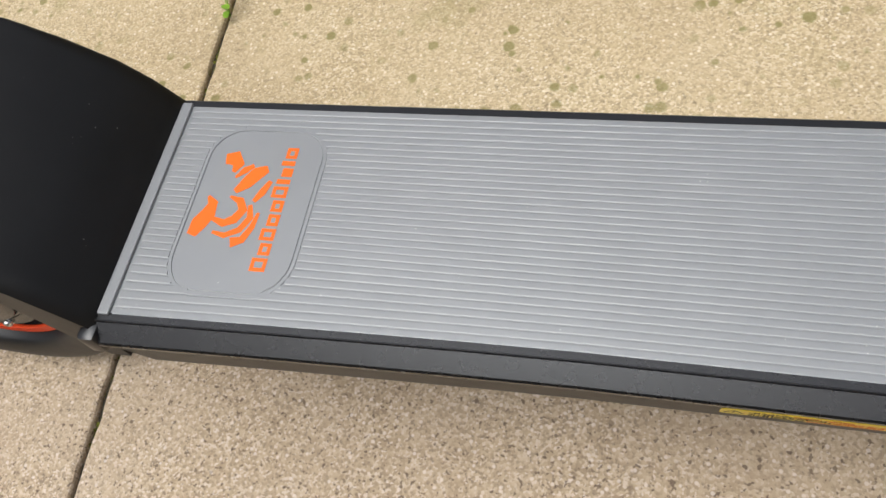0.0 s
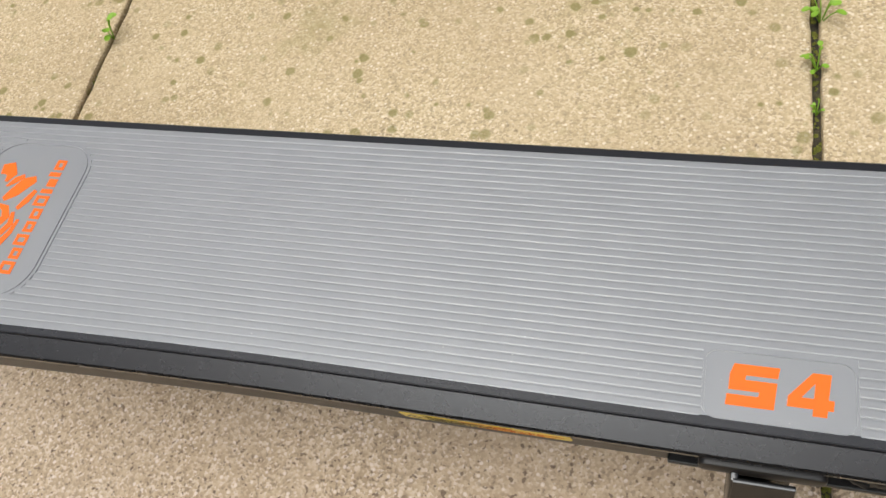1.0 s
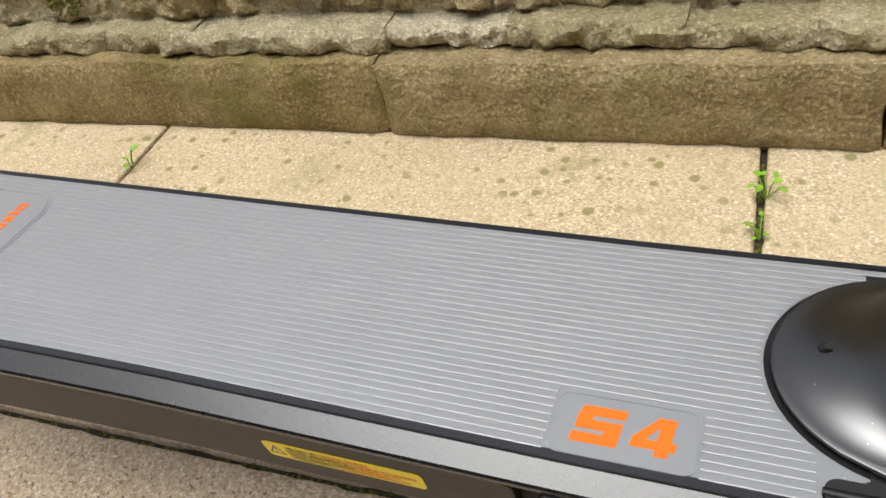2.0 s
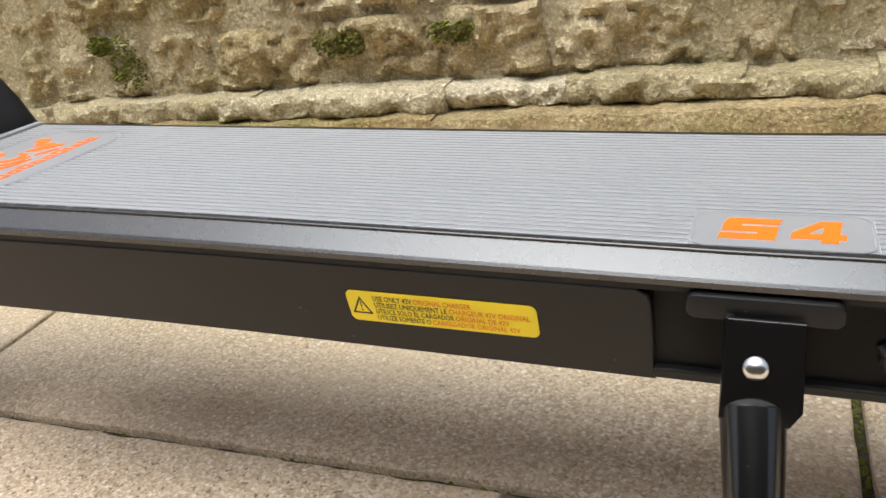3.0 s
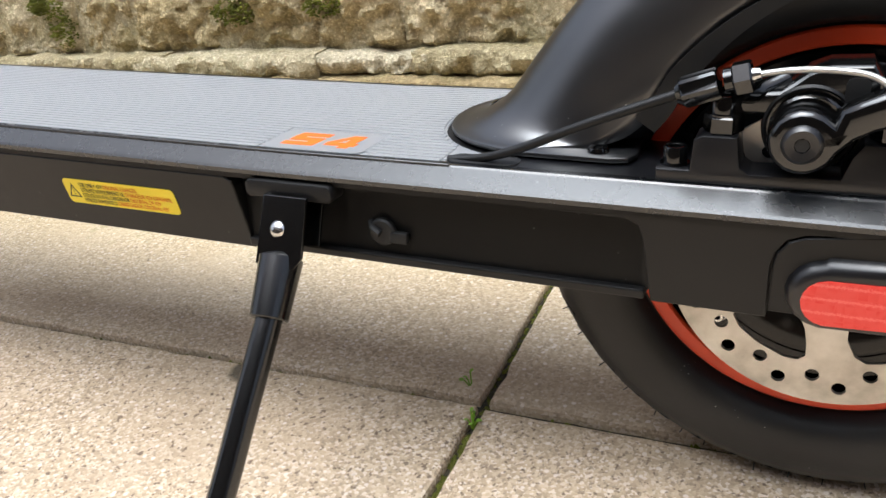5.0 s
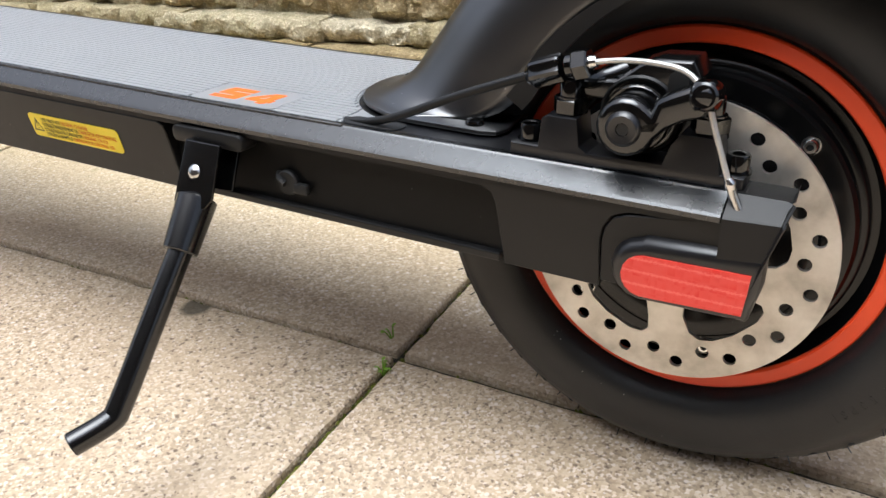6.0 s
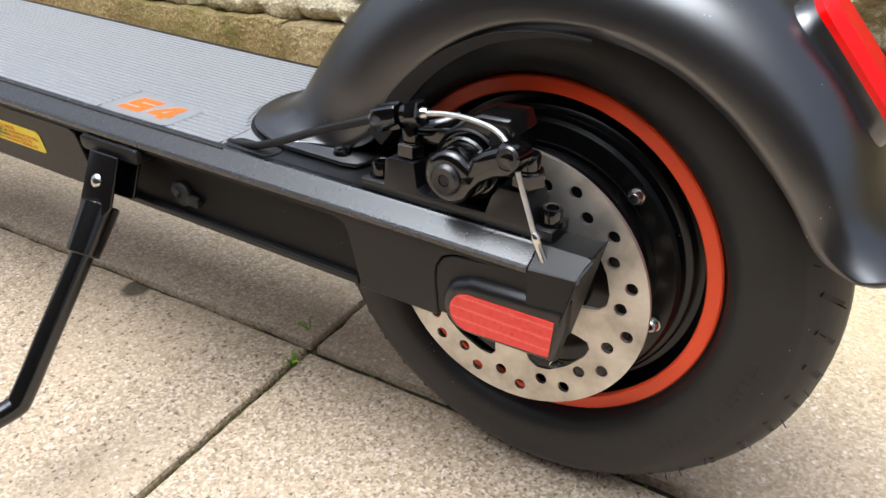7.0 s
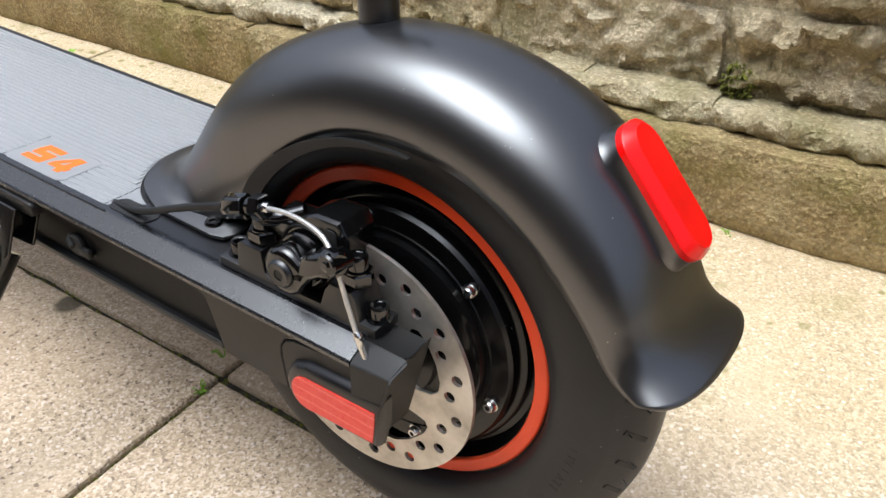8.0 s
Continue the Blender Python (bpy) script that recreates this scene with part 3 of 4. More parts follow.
def side_stand():
    stand = new("side_stand")
    stand.parent = scooter
    tagged(stand, "glossy black side stand with round steel pivot")
    part("mount_block", prism(round_rect(-0.0640, -0.0200, -0.0160, -0.0080, 0.0030), 0.0110, Matrix.Translation((0, -0.0515, -0.0022)) @ FX, 0.0012), SIDE, stand, smooth=30)
    part("pivot_bracket", merge(prism([(-0.0515, -0.0150), (-0.0302, -0.0150), (-0.0298, -0.0385), (-0.0330, -0.0425), (-0.0360, -0.0430), (-0.0525, -0.0420)], 0.0022, Matrix.Translation((0, -0.0640, 0)) @ FX, 0.0006),
                                prism([(-0.0515, -0.0150), (-0.0302, -0.0150), (-0.0298, -0.0385), (-0.0525, -0.0400)], 0.0022, Matrix.Translation((0, -0.0500, 0)) @ FX, 0.0006),
                                box(-0.0525, -0.0495, -0.0655, -0.0500, -0.0410, -0.0150, 0.0008)), ENAMEL, stand, smooth=30)
    for v in stand.children[-1].data.vertices:
        if v.co.z < -0.0200:
            v.co.y += 0.55 * (v.co.z + 0.0200)
    part("pivot_pin", lathe([(0, 0.0026), (0.0022, 0.0023), (0.0036, 0.0014), (0.0041, 0.0), (0, 0)], along((-0.0430, -0.0706, -0.0282), (-0.0430, -0.0794, -0.0234)), 28), STEEL, stand, "domed steel pivot pin", smooth=40)
    top, low = Vector((-0.0432, -0.0715, -0.0412)), Vector((-0.0414, -0.0890, -0.0620))
    part("sleeve", cylinder(top, low, 0.0096, 0.0083, 32, 0.0006), ENAMEL, stand, smooth=35)
    bend, foot = Vector((-0.0425, -0.1400, -0.1242)), Vector((-0.0520, -0.1570, -0.1306))
    d = (bend - low).normalized()
    part("leg", tube([low - d * 0.01, low, low + d * 0.04, bend - d * 0.006, bend + (foot - bend) * 0.15, foot], 0.0058, 20, steps=5), ENAMEL, stand, smooth=40)
    e = (foot - bend).normalized()
    part("foot_cap", cylinder(foot - e * 0.001, foot + e * 0.0006, 0.0056, n=20), SIDE, stand)


def rear_wheel(x=AX, z=AZ, CY=CY, name="rear_wheel", label="rear wheel with black tyre and orange rim band", full=True):
    wheel = new(name)
    wheel.parent = scooter
    tagged(wheel, label)
    m = Matrix.Translation((x, CY, z)) @ FX        # turned about y; height runs to -y
    W = 0.0255
    tread = [(0.0795, 0.0140), (0.0815, 0.0150), (0.0830, 0.0205), (0.0850, 0.0232), (0.0910, W), (0.1000, W + 0.0005), (0.1070, 0.0240), (0.1110, 0.0222), (0.1117, 0.0214), (0.1160, 0.0180), (0.1203, 0.0120), (RT - 0.0006, 0.0060), (RT, 0.0)]
    prof = [(r, -h) for r, h in tread] + [(r, h) for r, h in tread[::-1][1:]]
    tyre = part("tyre", lathe(prof, m, 96), TYRE, wheel, "worn black rubber tyre", smooth=40)
    # shallow tread blocks on the shoulders
    if full:
        for i in range(44):
            a = 2 * math.pi * i / 44
            for sgn in (1, -1):
                p = Matrix.Rotation(-a, 4, 'Y')
                b = box(-0.0011, 0.0011, -0.0068, 0.0068, -0.0006, 0.0006)
                b.transform(Matrix.Translation((x, CY, z)) @ p @ Matrix.Translation((0, sgn * 0.0135, 0.1186)) @ Matrix.Rotation(-sgn * radians(34), 4, 'X') @ Matrix.Rotation(sgn * 0.6, 4, 'Z'))
                part("tread_sipe", b, DARK, tyre)
        rnd = random.Random(77)
        for i in range(46):
            a = 2 * math.pi * (i + rnd.uniform(-0.3, 0.3)) / 46
            r = rnd.choice((0.1135, 0.1172, 0.1205))
            h = {0.1135: 0.0208, 0.1172: 0.0171, 0.1205: 0.0118}[r]
            p = m @ Vector((r * math.cos(a), r * math.sin(a), h))
            out = (m.to_3x3() @ Vector((math.cos(a), math.sin(a), 0.7))).normalized()
            side = Vector((rnd.uniform(-1, 1), rnd.uniform(-1, 1), rnd.uniform(-1, 1))) * 0.0007
            part("rubber_hair", tube([p, p + out * 0.0014 + side * 0.4, p + out * 0.0030 + side], 0.00028, 5, steps=2), TYRE, tyre)
    part("rim_band", lathe([(0.0803, 0.0130), (0.0803, 0.0160), (0.0795, 0.0166), (0.0742, 0.0166), (0.0735, 0.0158), (0.0735, 0.0100)], m, 96), RIM_ORANGE, wheel, "orange band round the rim", smooth=30)
    part("rim", lathe([(0.0815, 0.0140), (0.0803, 0.0136), (0.0733, 0.0140), (0.0726, 0.0110), (0.0700, 0.0050), (0.0672, 0.0050), (0.0668, 0.0100), (0.0655, 0.0110), (0.0640, 0.0112), (0.0636, 0.0165), (0.0622, 0.0182), (0.0512, 0.0186), (0.0500, 0.0215), (0.0480, 0.0225), (0.0425, 0.0228), (0.0300, 0.0238), (0.0290, 0.0270), (0.0, 0.0275)], m, 128), HUB, wheel, smooth=30)
    part("rim", lathe([(0.0805, -0.0145), (0.0718, -0.0145), (0.0600, -0.0080), (0.0, -0.0100)], m, 64), SIDE, wheel, smooth=30)
    part("hub_ridge", lathe([(0.0545, 0.0180), (0.0538, 0.0192), (0.0530, 0.0192), (0.0524, 0.0180)], m, 96), HUB, wheel, smooth=30)
    for k in range(6):
        a = radians(-15.5 + 60 * k)
        px, pz = x + 0.0572 * math.cos(a), z + 0.0572 * math.sin(a)
        h = lathe([(0.0013, 0.0019), (0.0013, 0.0030), (0.0022, 0.0030), (0.0030, 0.0020), (0.0031, 0.0), (0.0036, 0.0), (0.0036, -0.0006), (0, -0.0006)], Matrix.Translation((px, CY - 0.0190, pz)) @ FX, 18)
        s = part("hub_screw", h, STEEL, wheel, "small bright steel socket screw", smooth=40)
        part("socket", cylinder((px, CY - 0.0193, pz), (px, CY - 0.0209, pz), 0.0013, n=6), DARK, s)
    return wheel, tyre, m


def tyre_lettering(tyre, m):
    def arc(body, radius, a_mid, size, inward=False):
        step = size * 0.82 / radius
        a = a_mid + step * (len(body) - 1) / 2
        for ch in body:
            if ch != " ":
                turn = Matrix.Rotation(a - math.pi / 2, 4, 'Z')
                words(ch, size, m @ turn @ Matrix.Translation((-size * 0.3, radius, 0.0258)), tyre, TYRE, name="raised_letter", depth=0.00025, squeeze=0.9)
            a -= step
    arc("NYLON", 0.0985, radians(90), 0.0056)
    arc("INFLATE TO 50PSI", 0.0975, radians(-26), 0.0054)


def brake_disc():
    m = Matrix.Translation((AX, -0.0280, AZ)) @ FX
    holes = []
    for k in range(30):
        a = radians(14 + 24 * (k // 2) + (0 if k % 2 else -11))
        r = 0.0530 if k % 2 else 0.0482
        holes.append(circle(r * math.cos(a), r * math.sin(a), 0.0027, 12))
    for k in range(5):
        a = 2 * math.pi * k / 5 + 0.35
        pts = []
        for u, v in ((0.0240, -0.30), (0.0228, -0.10), (0.0240, 0.16), (0.0290, 0.34), (0.0350, 0.42), (0.0405, 0.45), (0.0430, 0.40), (0.0440, 0.28), (0.0440, 0.02), (0.0438, -0.18), (0.0425, -0.30), (0.0390, -0.38), (0.0320, -0.42), (0.0270, -0.38)):
            pts.append((u * math.cos(a + v), u * math.sin(a + v)))
        holes.append(pts)
    part("brake_disc", prism(circle(0, 0, 0.0600, 96), 0.0018, m, holes=[*holes]), DISC, scooter, "drilled brushed steel brake disc")
    part("disc_hub", cylinder((AX, -0.016, AZ), (AX, -0.034, AZ), 0.020, n=32, chamfer=0.001), SIDE, scooter, smooth=30)
    part("axle", cylinder((AX, -0.048, AZ), (AX, 0.062, AZ), 0.0058, n=20), SIDE, scooter, smooth=30)


def rear_cap():
    # end cap of the near arm, with a raised pod that carries the reflector
    prof = [(-0.0480, -0.0004), (-0.0515, -0.0004), (-0.0523, -0.0010), (-0.0602, -0.0056), (-0.0612, -0.0068), (-0.0600, -0.0440), (-0.0378, -0.0440), (-0.0370, -0.0004)]
    m = Matrix(((0, 0, 1, 0.1932), (1, 0, 0, 0), (0, 1, 0, 0), (0, 0, 0, 1)))
    bm = prism(prof, 0.0190, m)
    for v in bm.verts:
        if v.co.x > 0.200:
            v.co.x += 0.0010 * (v.co.y + 0.0612) / 0.027 - 0.010 * max(0.0, (-0.012 - v.co.z) / 0.032)
    bmesh.ops.bevel(bm, geom=[e for e in bm.edges if e.verts[0].co.x > 0.198 and e.verts[1].co.x > 0.198], offset=0.0012, segments=2, affect='EDGES')
    cap = part("end_cap", bm, SIDE, scooter, "matt black end cap with a red reflector", smooth=30)
    plate = [(0.1508, -0.0440), (0.1508, -0.0260), (0.1518, -0.0202), (0.1550, -0.0155), (0.1600, -0.0133), (0.1928, -0.0090), (0.1950, -0.0080), (0.1950, -0.0440)]
    part("cap_plate", prism(plate, 0.0086, Matrix.Translation((0, -0.0500, 0)) @ FX, 0.0005, 1), SIDE, cap)
    pod = [(0.2095, -0.0175), (0.1680, -0.0190)]
    for i in range(9):
        a = radians(95 + 170 * i / 8)
        pod.append((0.1680 + 0.0128 * math.cos(a), -0.0330 + 0.0128 * math.sin(a)))
    pod += [(0.2062, -0.0450), (0.2095, -0.0300)]
    face = [(0.2056, -0.0252), (0.1690, -0.0262)]
    for i in range(9):
        a = radians(95 + 170 * i / 8)
        face.append((0.1690 + 0.0083 * math.cos(a), -0.0345 + 0.0083 * math.sin(a)))
    face += [(0.2044, -0.0412), (0.2052, -0.0330)]
    # rounded shoulders between the pod's foot and the reflector's seat
    bm = bmesh.new()
    rings = []
    for s, d in ((0.0, 0.0), (0.10, 0.0022), (0.25, 0.0040), (0.45, 0.0051), (0.65, 0.0057), (0.82, 0.0059)):
        rings.append([bm.verts.new((p[0] + (q[0] - p[0]) * s, -0.0555 - d, p[1] + (q[1] - p[1]) * s)) for p, q in zip(pod, face)])
    for a, b in zip(rings, rings[1:]):
        for n in range(len(a)):
            bm.faces.new((a[n], a[(n + 1) % len(a)], b[(n + 1) % len(a)], b[n]))
    bm.faces.new(rings[-1])
    bm.faces.new(rings[0][::-1])
    part("reflector_pod", bm, BLACK, cap, smooth=50)
    part("reflector", prism(face, 0.0006, Matrix.Translation((0, -0.0613, 0)) @ FX), REFLECTOR, cap, "red honeycomb reflector strip")


def brake_caliper():
    cal = new("brake_caliper")
    cal.parent = scooter
    tagged(cal, "glossy black cable disc brake caliper with silver cable")
    base = [(0.1090, -0.0004), (0.1965, -0.0004), (0.1965, 0.0040), (0.1885, 0.0040), (0.1865, 0.0140), (0.1845, 0.0165), (0.1735, 0.0165), (0.1705, 0.0120), (0.1680, 0.0045), (0.1400, 0.0040),
            (0.1370, 0.0060), (0.1355, 0.0165), (0.1240, 0.0165), (0.1215, 0.0150), (0.1205, 0.0040), (0.1090, 0.0040)]
    part("mount_bracket", prism(base, 0.0150, Matrix.Translation((0, -0.0345, 0)) @ FX, 0.0006), BLACK, cal, smooth=30)

    def socket_bolt(p, r=0.0042, h=0.0060):
        p = Vector(p)
        b = part("socket_bolt", lathe([(r * 0.55, h - 0.0025), (r * 0.55, h - 0.0003), (r * 0.7, h), (r * 0.92, h), (r, h - 0.0006), (r, 0.0), (r * 1.25, 0.0), (r * 1.25, -0.0010), (0, -0.0010)], Matrix.Translation(p), 20), GLOSS, cal, smooth=35)
        part("socket", cylinder(p, p + Vector((0, 0, h - 0.0024)), r * 0.56, n=6), DARK, b)

    for p in ((0.1145, -0.0420, 0.0045), (0.1925, -0.0420, 0.0045)):
        socket_bolt(p)
    for px in (0.1300, 0.1815):
        part("spacer_nut", cylinder((px, -0.0415, 0.0165), (px, -0.0415, 0.0225), 0.0068, n=6, chamfer=0.0006), GLOSS, cal, smooth=25)
        socket_bolt((px, -0.0415, 0.0230), 0.0044, 0.0062)
    # caliper body behind the arm
    body = [(0.1340, 0.0225), (0.1700, 0.0235), (0.1760, 0.0225), (0.1768, 0.0350), (0.1735, 0.0405), (0.1610, 0.0400), (0.1550, 0.0375), (0.1470, 0.0310), (0.1340, 0.0300)]
    part("caliper_body", prism(body, 0.0190, Matrix.Translation((0, -0.0240, 0)) @ FX, 0.0022, 3), ENAMEL, cal, smooth=30)
    part("caliper_slot", prism(round_rect(0.1660, 0.1730, 0.0255, 0.0365, 0.0025), 0.0006, Matrix.Translation((0, -0.0434, 0)) @ FX), DARK, cal)
    part("caliper_drum", merge(cylinder((0.1530, -0.0340, 0.0210), (0.1530, -0.0425, 0.0210), 0.0152, n=40, chamfer=0.0012),
                               cylinder((0.1525, -0.0425, 0.0205), (0.1525, -0.0470, 0.0205), 0.0122, n=40, chamfer=0.0008)), GLOSS, cal, smooth=35)
    part("return_spring", lathe([(0.0138, 0.0), (0.0146, 0.0008), (0.0138, 0.0016), (0.0130, 0.0008), (0.0138, 0.0)], Matrix.Translation((0.1527, -0.0425, 0.0207)) @ FX, 40), SIDE, cal, smooth=60)
    # lever: round boss running out to the cable clamp
    pts = []
    for i in range(15):
        a = radians(38 + 284 * i / 14)
        pts.append((0.1515 + 0.0108 * math.cos(a), 0.0195 + 0.0108 * math.sin(a)))
    pts += [(0.1622, 0.0168), (0.1660, 0.0208), (0.1715, 0.0240), (0.1780, 0.0262), (0.1805, 0.0325), (0.1780, 0.0378), (0.1725, 0.0364), (0.1665, 0.0336), (0.1612, 0.0306)]
    lever = part("lever", prism(pts, 0.0115, Matrix.Translation((0, -0.0460, 0)) @ FX, 0.0034, 4), GLOSS, cal, "glossy black caliper lever", smooth=40)
    part("lever_bolt", lathe([(0.0024, 0.0010), (0.0024, 0.0016), (0.0050, 0.0020), (0.0062, 0.0010), (0.0064, 0.0), (0, 0)], Matrix.Translation((0.1515, -0.0575, 0.0195)) @ FX, 28), BLACK, lever, smooth=40)
    part("bolt_socket", cylinder((0.1515, -0.0580, 0.0195), (0.1515, -0.0587, 0.0195), 0.0024, n=6), DARK, lever)
    part("cable_clamp", merge(cylinder((0.1765, -0.0480, 0.0270), (0.1765, -0.0600, 0.0285), 0.0046, n=24, chamfer=0.0008),
                              cylinder((0.1725, -0.0545, 0.0272), (0.1800, -0.0560, 0.0282), 0.0052, n=24, chamfer=0.0010)), GLOSS, cal, smooth=40)
    # barrel adjuster and outer cable
    a, b = Vector((0.1165, -0.0470, 0.0305)), Vector((0.1300, -0.0470, 0.0350))
    c = Vector((0.1385, -0.0470, 0.0372))
    part("outer_cable", tube([(0.026, -0.0430, -0.0010), (0.040, -0.0445, 0.0010), (0.056, -0.0460, 0.0060), (0.085, -0.0470, 0.0185), a + (a - b) * 0.1, a + (b - a) * 0.2], 0.0018, 14), SIDE, cal, "black outer brake cable", smooth=50)
    barrel = []
    n = 24
    for i in range(n):
        r = 0.0054 if i % 4 < 2 else 0.0048
        barrel.append((r * math.cos(2 * math.pi * i / n), r * math.sin(2 * math.pi * i / n)))
    part("barrel_adjuster", merge(prism(barrel, 0.0125, along(a, b), 0.0010), cylinder(a - (b - a) * 0.12, a, 0.0036, 0.0046, 20)), GLOSS, cal, "fluted black barrel adjuster", smooth=30)
    part("lock_nut", merge(cylinder(b, b + (c - b) * 0.35, 0.0040, n=20), cylinder(b + (c - b) * 0.30, c, 0.0056, n=6, chamfer=0.0006)), GLOSS, cal, smooth=25)
    part("cable_stop", cylinder(c, c + (c - b) * 0.28, 0.0026, 0.0020, 16), STEEL, cal, smooth=40)
    part("stop_arm", tube([(0.1345, -0.0460, 0.0310), (0.1400, -0.0400, 0.0300), (0.1480, -0.0340, 0.0330)], 0.0036, 12), GLOSS, cal, smooth=50)
    part("inner_cable", tube([c, (0.1500, -0.0475, 0.0392), (0.1620, -0.0490, 0.0398), (0.1735, -0.0515, 0.0385), (0.1812, -0.0540, 0.0320), (0.1868, -0.0552, 0.0190), (0.1930, -0.0560, 0.0035)], 0.00105, 8), WIRE, cal, "bare silver steel brake cable", smooth=60)
    part("cable_tip", tube([(0.1897, -0.0560, 0.0030), (0.1907, -0.0560, 0.0012), (0.1914, -0.0561, -0.0008), (0.1948, -0.0562, -0.0078)], 0.0015, 12, radii=[0.0013, 0.0020, 0.0016, 0.0016], steps=3), STEEL, cal, smooth=60)
    for ob in cal.children_recursive:
        if ob.name.startswith(("lever", "bolt_socket", "cable_clamp", "caliper_drum", "return_spring", "cable_tip")):
            dz = 0.0048 if ob.name.startswith("cable_clamp") else 0.0028 if ob.name.startswith("cable_tip") else -0.0014
            dx = 0.0026 if ob.name.startswith("cable_tip") else 0.0052 if ob.name.startswith("cable_clamp") else 0.0040
            for v in ob.data.vertices:
                v.co.x += dx
                v.co.z += dz
    # flat black plate painted as the shaded slot where the cable leaves the deck
    part("cable_slot", prism(round_rect(0.0265, 0.0560, -0.0485, -0.0375, 0.0045), 0.0006, Matrix.Translation((0, 0, -0.0006))), DARK, scooter)


def fender():
    thing = new("rear_fender")
    thing.parent = scooter
    tagged(thing, "black plastic rear fender with red tail lamp")
    # flange on the deck
    pts = []
    for i in range(25):
        a = radians(90 + 150 * i / 24)
        pts.append((GX + GR * math.cos(a), GY + GR * math.sin(a)))
    pts += [(0.050, -0.0375), (0.090, -0.0385), (0.0965, -0.0365), (0.0990, -0.0300), (0.0970, -0.0150), (0.097, 0.030), (0.099, 0.0500), (0.096, 0.0580), (0.090, 0.0600)]
    part("flange", prism(pts, 0.0022, Matrix.Translation((0, 0, 0.0003)), 0.0009), FENDER, thing, smooth=30)
    # crest line in x, z with half width and the side edge's place in x, z
    rows = [
        (0.0080, 0.0024, 0.0468, 0.0550, 0.0024),
        (0.0150, 0.0036, 0.0440, 0.0600, 0.0026),
        (0.0240, 0.0072, 0.0420, 0.0700, 0.0028),
        (0.0345, 0.0148, 0.0405, 0.0820, 0.0032),
        (0.0455, 0.0290, 0.0396, 0.0950, 0.0085),
        (0.0580, 0.0450, 0.0390, 0.1050, 0.0190),
        (0.0720, 0.0610, 0.0380, 0.1120, 0.0310),
        (0.0920, 0.0780, 0.0372, 0.1235, 0.0440),
        (0.1180, 0.0920, 0.0368, 0.1390, 0.0560),
        (0.1460, 0.1005, 0.0365, 0.1580, 0.0650),
        (0.1740, 0.1030, 0.0365, 0.1790, 0.0690),
        (0.2015, 0.1008, 0.0365, 0.2010, 0.0685),
        (0.2285, 0.0932, 0.0368, 0.2235, 0.0625),
        (0.2505, 0.0820, 0.0370, 0.2430, 0.0510),
        (0.2690, 0.0660, 0.0372, 0.2570, 0.0390),
        (0.2822, 0.0505, 0.0374, 0.2668, 0.0290),
        (0.2893, 0.0390, 0.0372, 0.2728, 0.0212),
        (0.2930, 0.0310, 0.0372, 0.2765, 0.0158),
        (0.2968, 0.0232, 0.0378, 0.2805, 0.0112),
        (0.3032, 0.0155, 0.0392, 0.2862, 0.0076),
        (0.3140, 0.0085, 0.0412, 0.2948, 0.0050),
    ]
    # denser, smooth rows
    dense = []
    for i in range(len(rows) - 1):
        p = [np.array(rows[max(0, min(len(rows) - 1, i + k))]) for k in (-1, 0, 1, 2)]
        for s in (0, 0.25, 0.5, 0.75):
            dense.append(0.5 * (2 * p[1] + (p[2] - p[0]) * s + (2 * p[0] - 5 * p[1] + 4 * p[2] - p[3]) * s * s + (3 * p[1] - p[0] - 3 * p[2] + p[3]) * s ** 3))
    dense.append(np.array(rows[-1]))
    bm = bmesh.new()
    n = 40
    grid = []
    for cx, cz, w, ex, ez in dense:
        soft = max(0.0, 1 - max(0.0, cx - 0.008) / 0.05)
        ring = []
        for k in range(n + 1):
            u = -90 + 180 * k / n
            s, c = math.sin(radians(u)), math.cos(radians(u))
            side = math.copysign(abs(s) ** (0.82 + 0.18 * soft), s)
            down = 1 - abs(c) ** (0.78 + 0.22 * soft)
            ring.append(bm.verts.new((cx + (ex - cx) * down, CY + w * side, cz + (ez - cz) * down)))
        grid.append(ring)
    for a, b in zip(grid, grid[1:]):
        for k in range(n):
            bm.faces.new((a[k], a[k + 1], b[k + 1], b[k]))
    shell = part("fender_shell", bm, FENDER, thing, smooth=60)
    th = shell.modifiers.new("thick", 'SOLIDIFY')
    th.thickness = 0.0026
    th.offset = -1
    # flange rim on the near wheel arch
    for f_y in (-0.0290, 0.0490):
        arch = bmesh.new()
        pr = None
        for step, (cx, cz, w, ex, ez) in enumerate(dense[18:44]):
            d = Vector((AX - ex, 0, AZ - ez)).normalized() * max(0.02, min(1.0, (26 - step) / 20))
            o = Vector((ex, f_y, ez))
            q = [arch.verts.new(o - d * 0.004), arch.verts.new(o + d * 0.0050), arch.verts.new(o + d * 0.0050 + Vector((0, 0.0022, 0))), arch.verts.new(o - d * 0.004 + Vector((0, 0.0022, 0)))]
            if pr:
                for k in range(4):
                    arch.faces.new((pr[k], pr[(k + 1) % 4], q[(k + 1) % 4], q[k]))
            pr = q
        part("arch_lip", arch, SIDE, thing, smooth=40)
    # screws in the flange
    for p in ((0.0270, 0.0130, 0.0072), (0.0840, -0.0310, 0.0026), (0.0840, 0.0520, 0.0026)):
        p = Vector(p)
        tilt = Matrix.Translation(p) @ (Matrix.Rotation(radians(-22), 4, 'Y') if p.x < 0.05 else Matrix())
        s = part("flange_screw", lathe([(0.0, 0.0), (0.0020, 0.0), (0.0020, 0.0016), (0.0036, 0.0018), (0.0042, 0.0006), (0.0042, -0.0010), (0, -0.0010)], tilt, 20), GLOSS, thing, smooth=40)
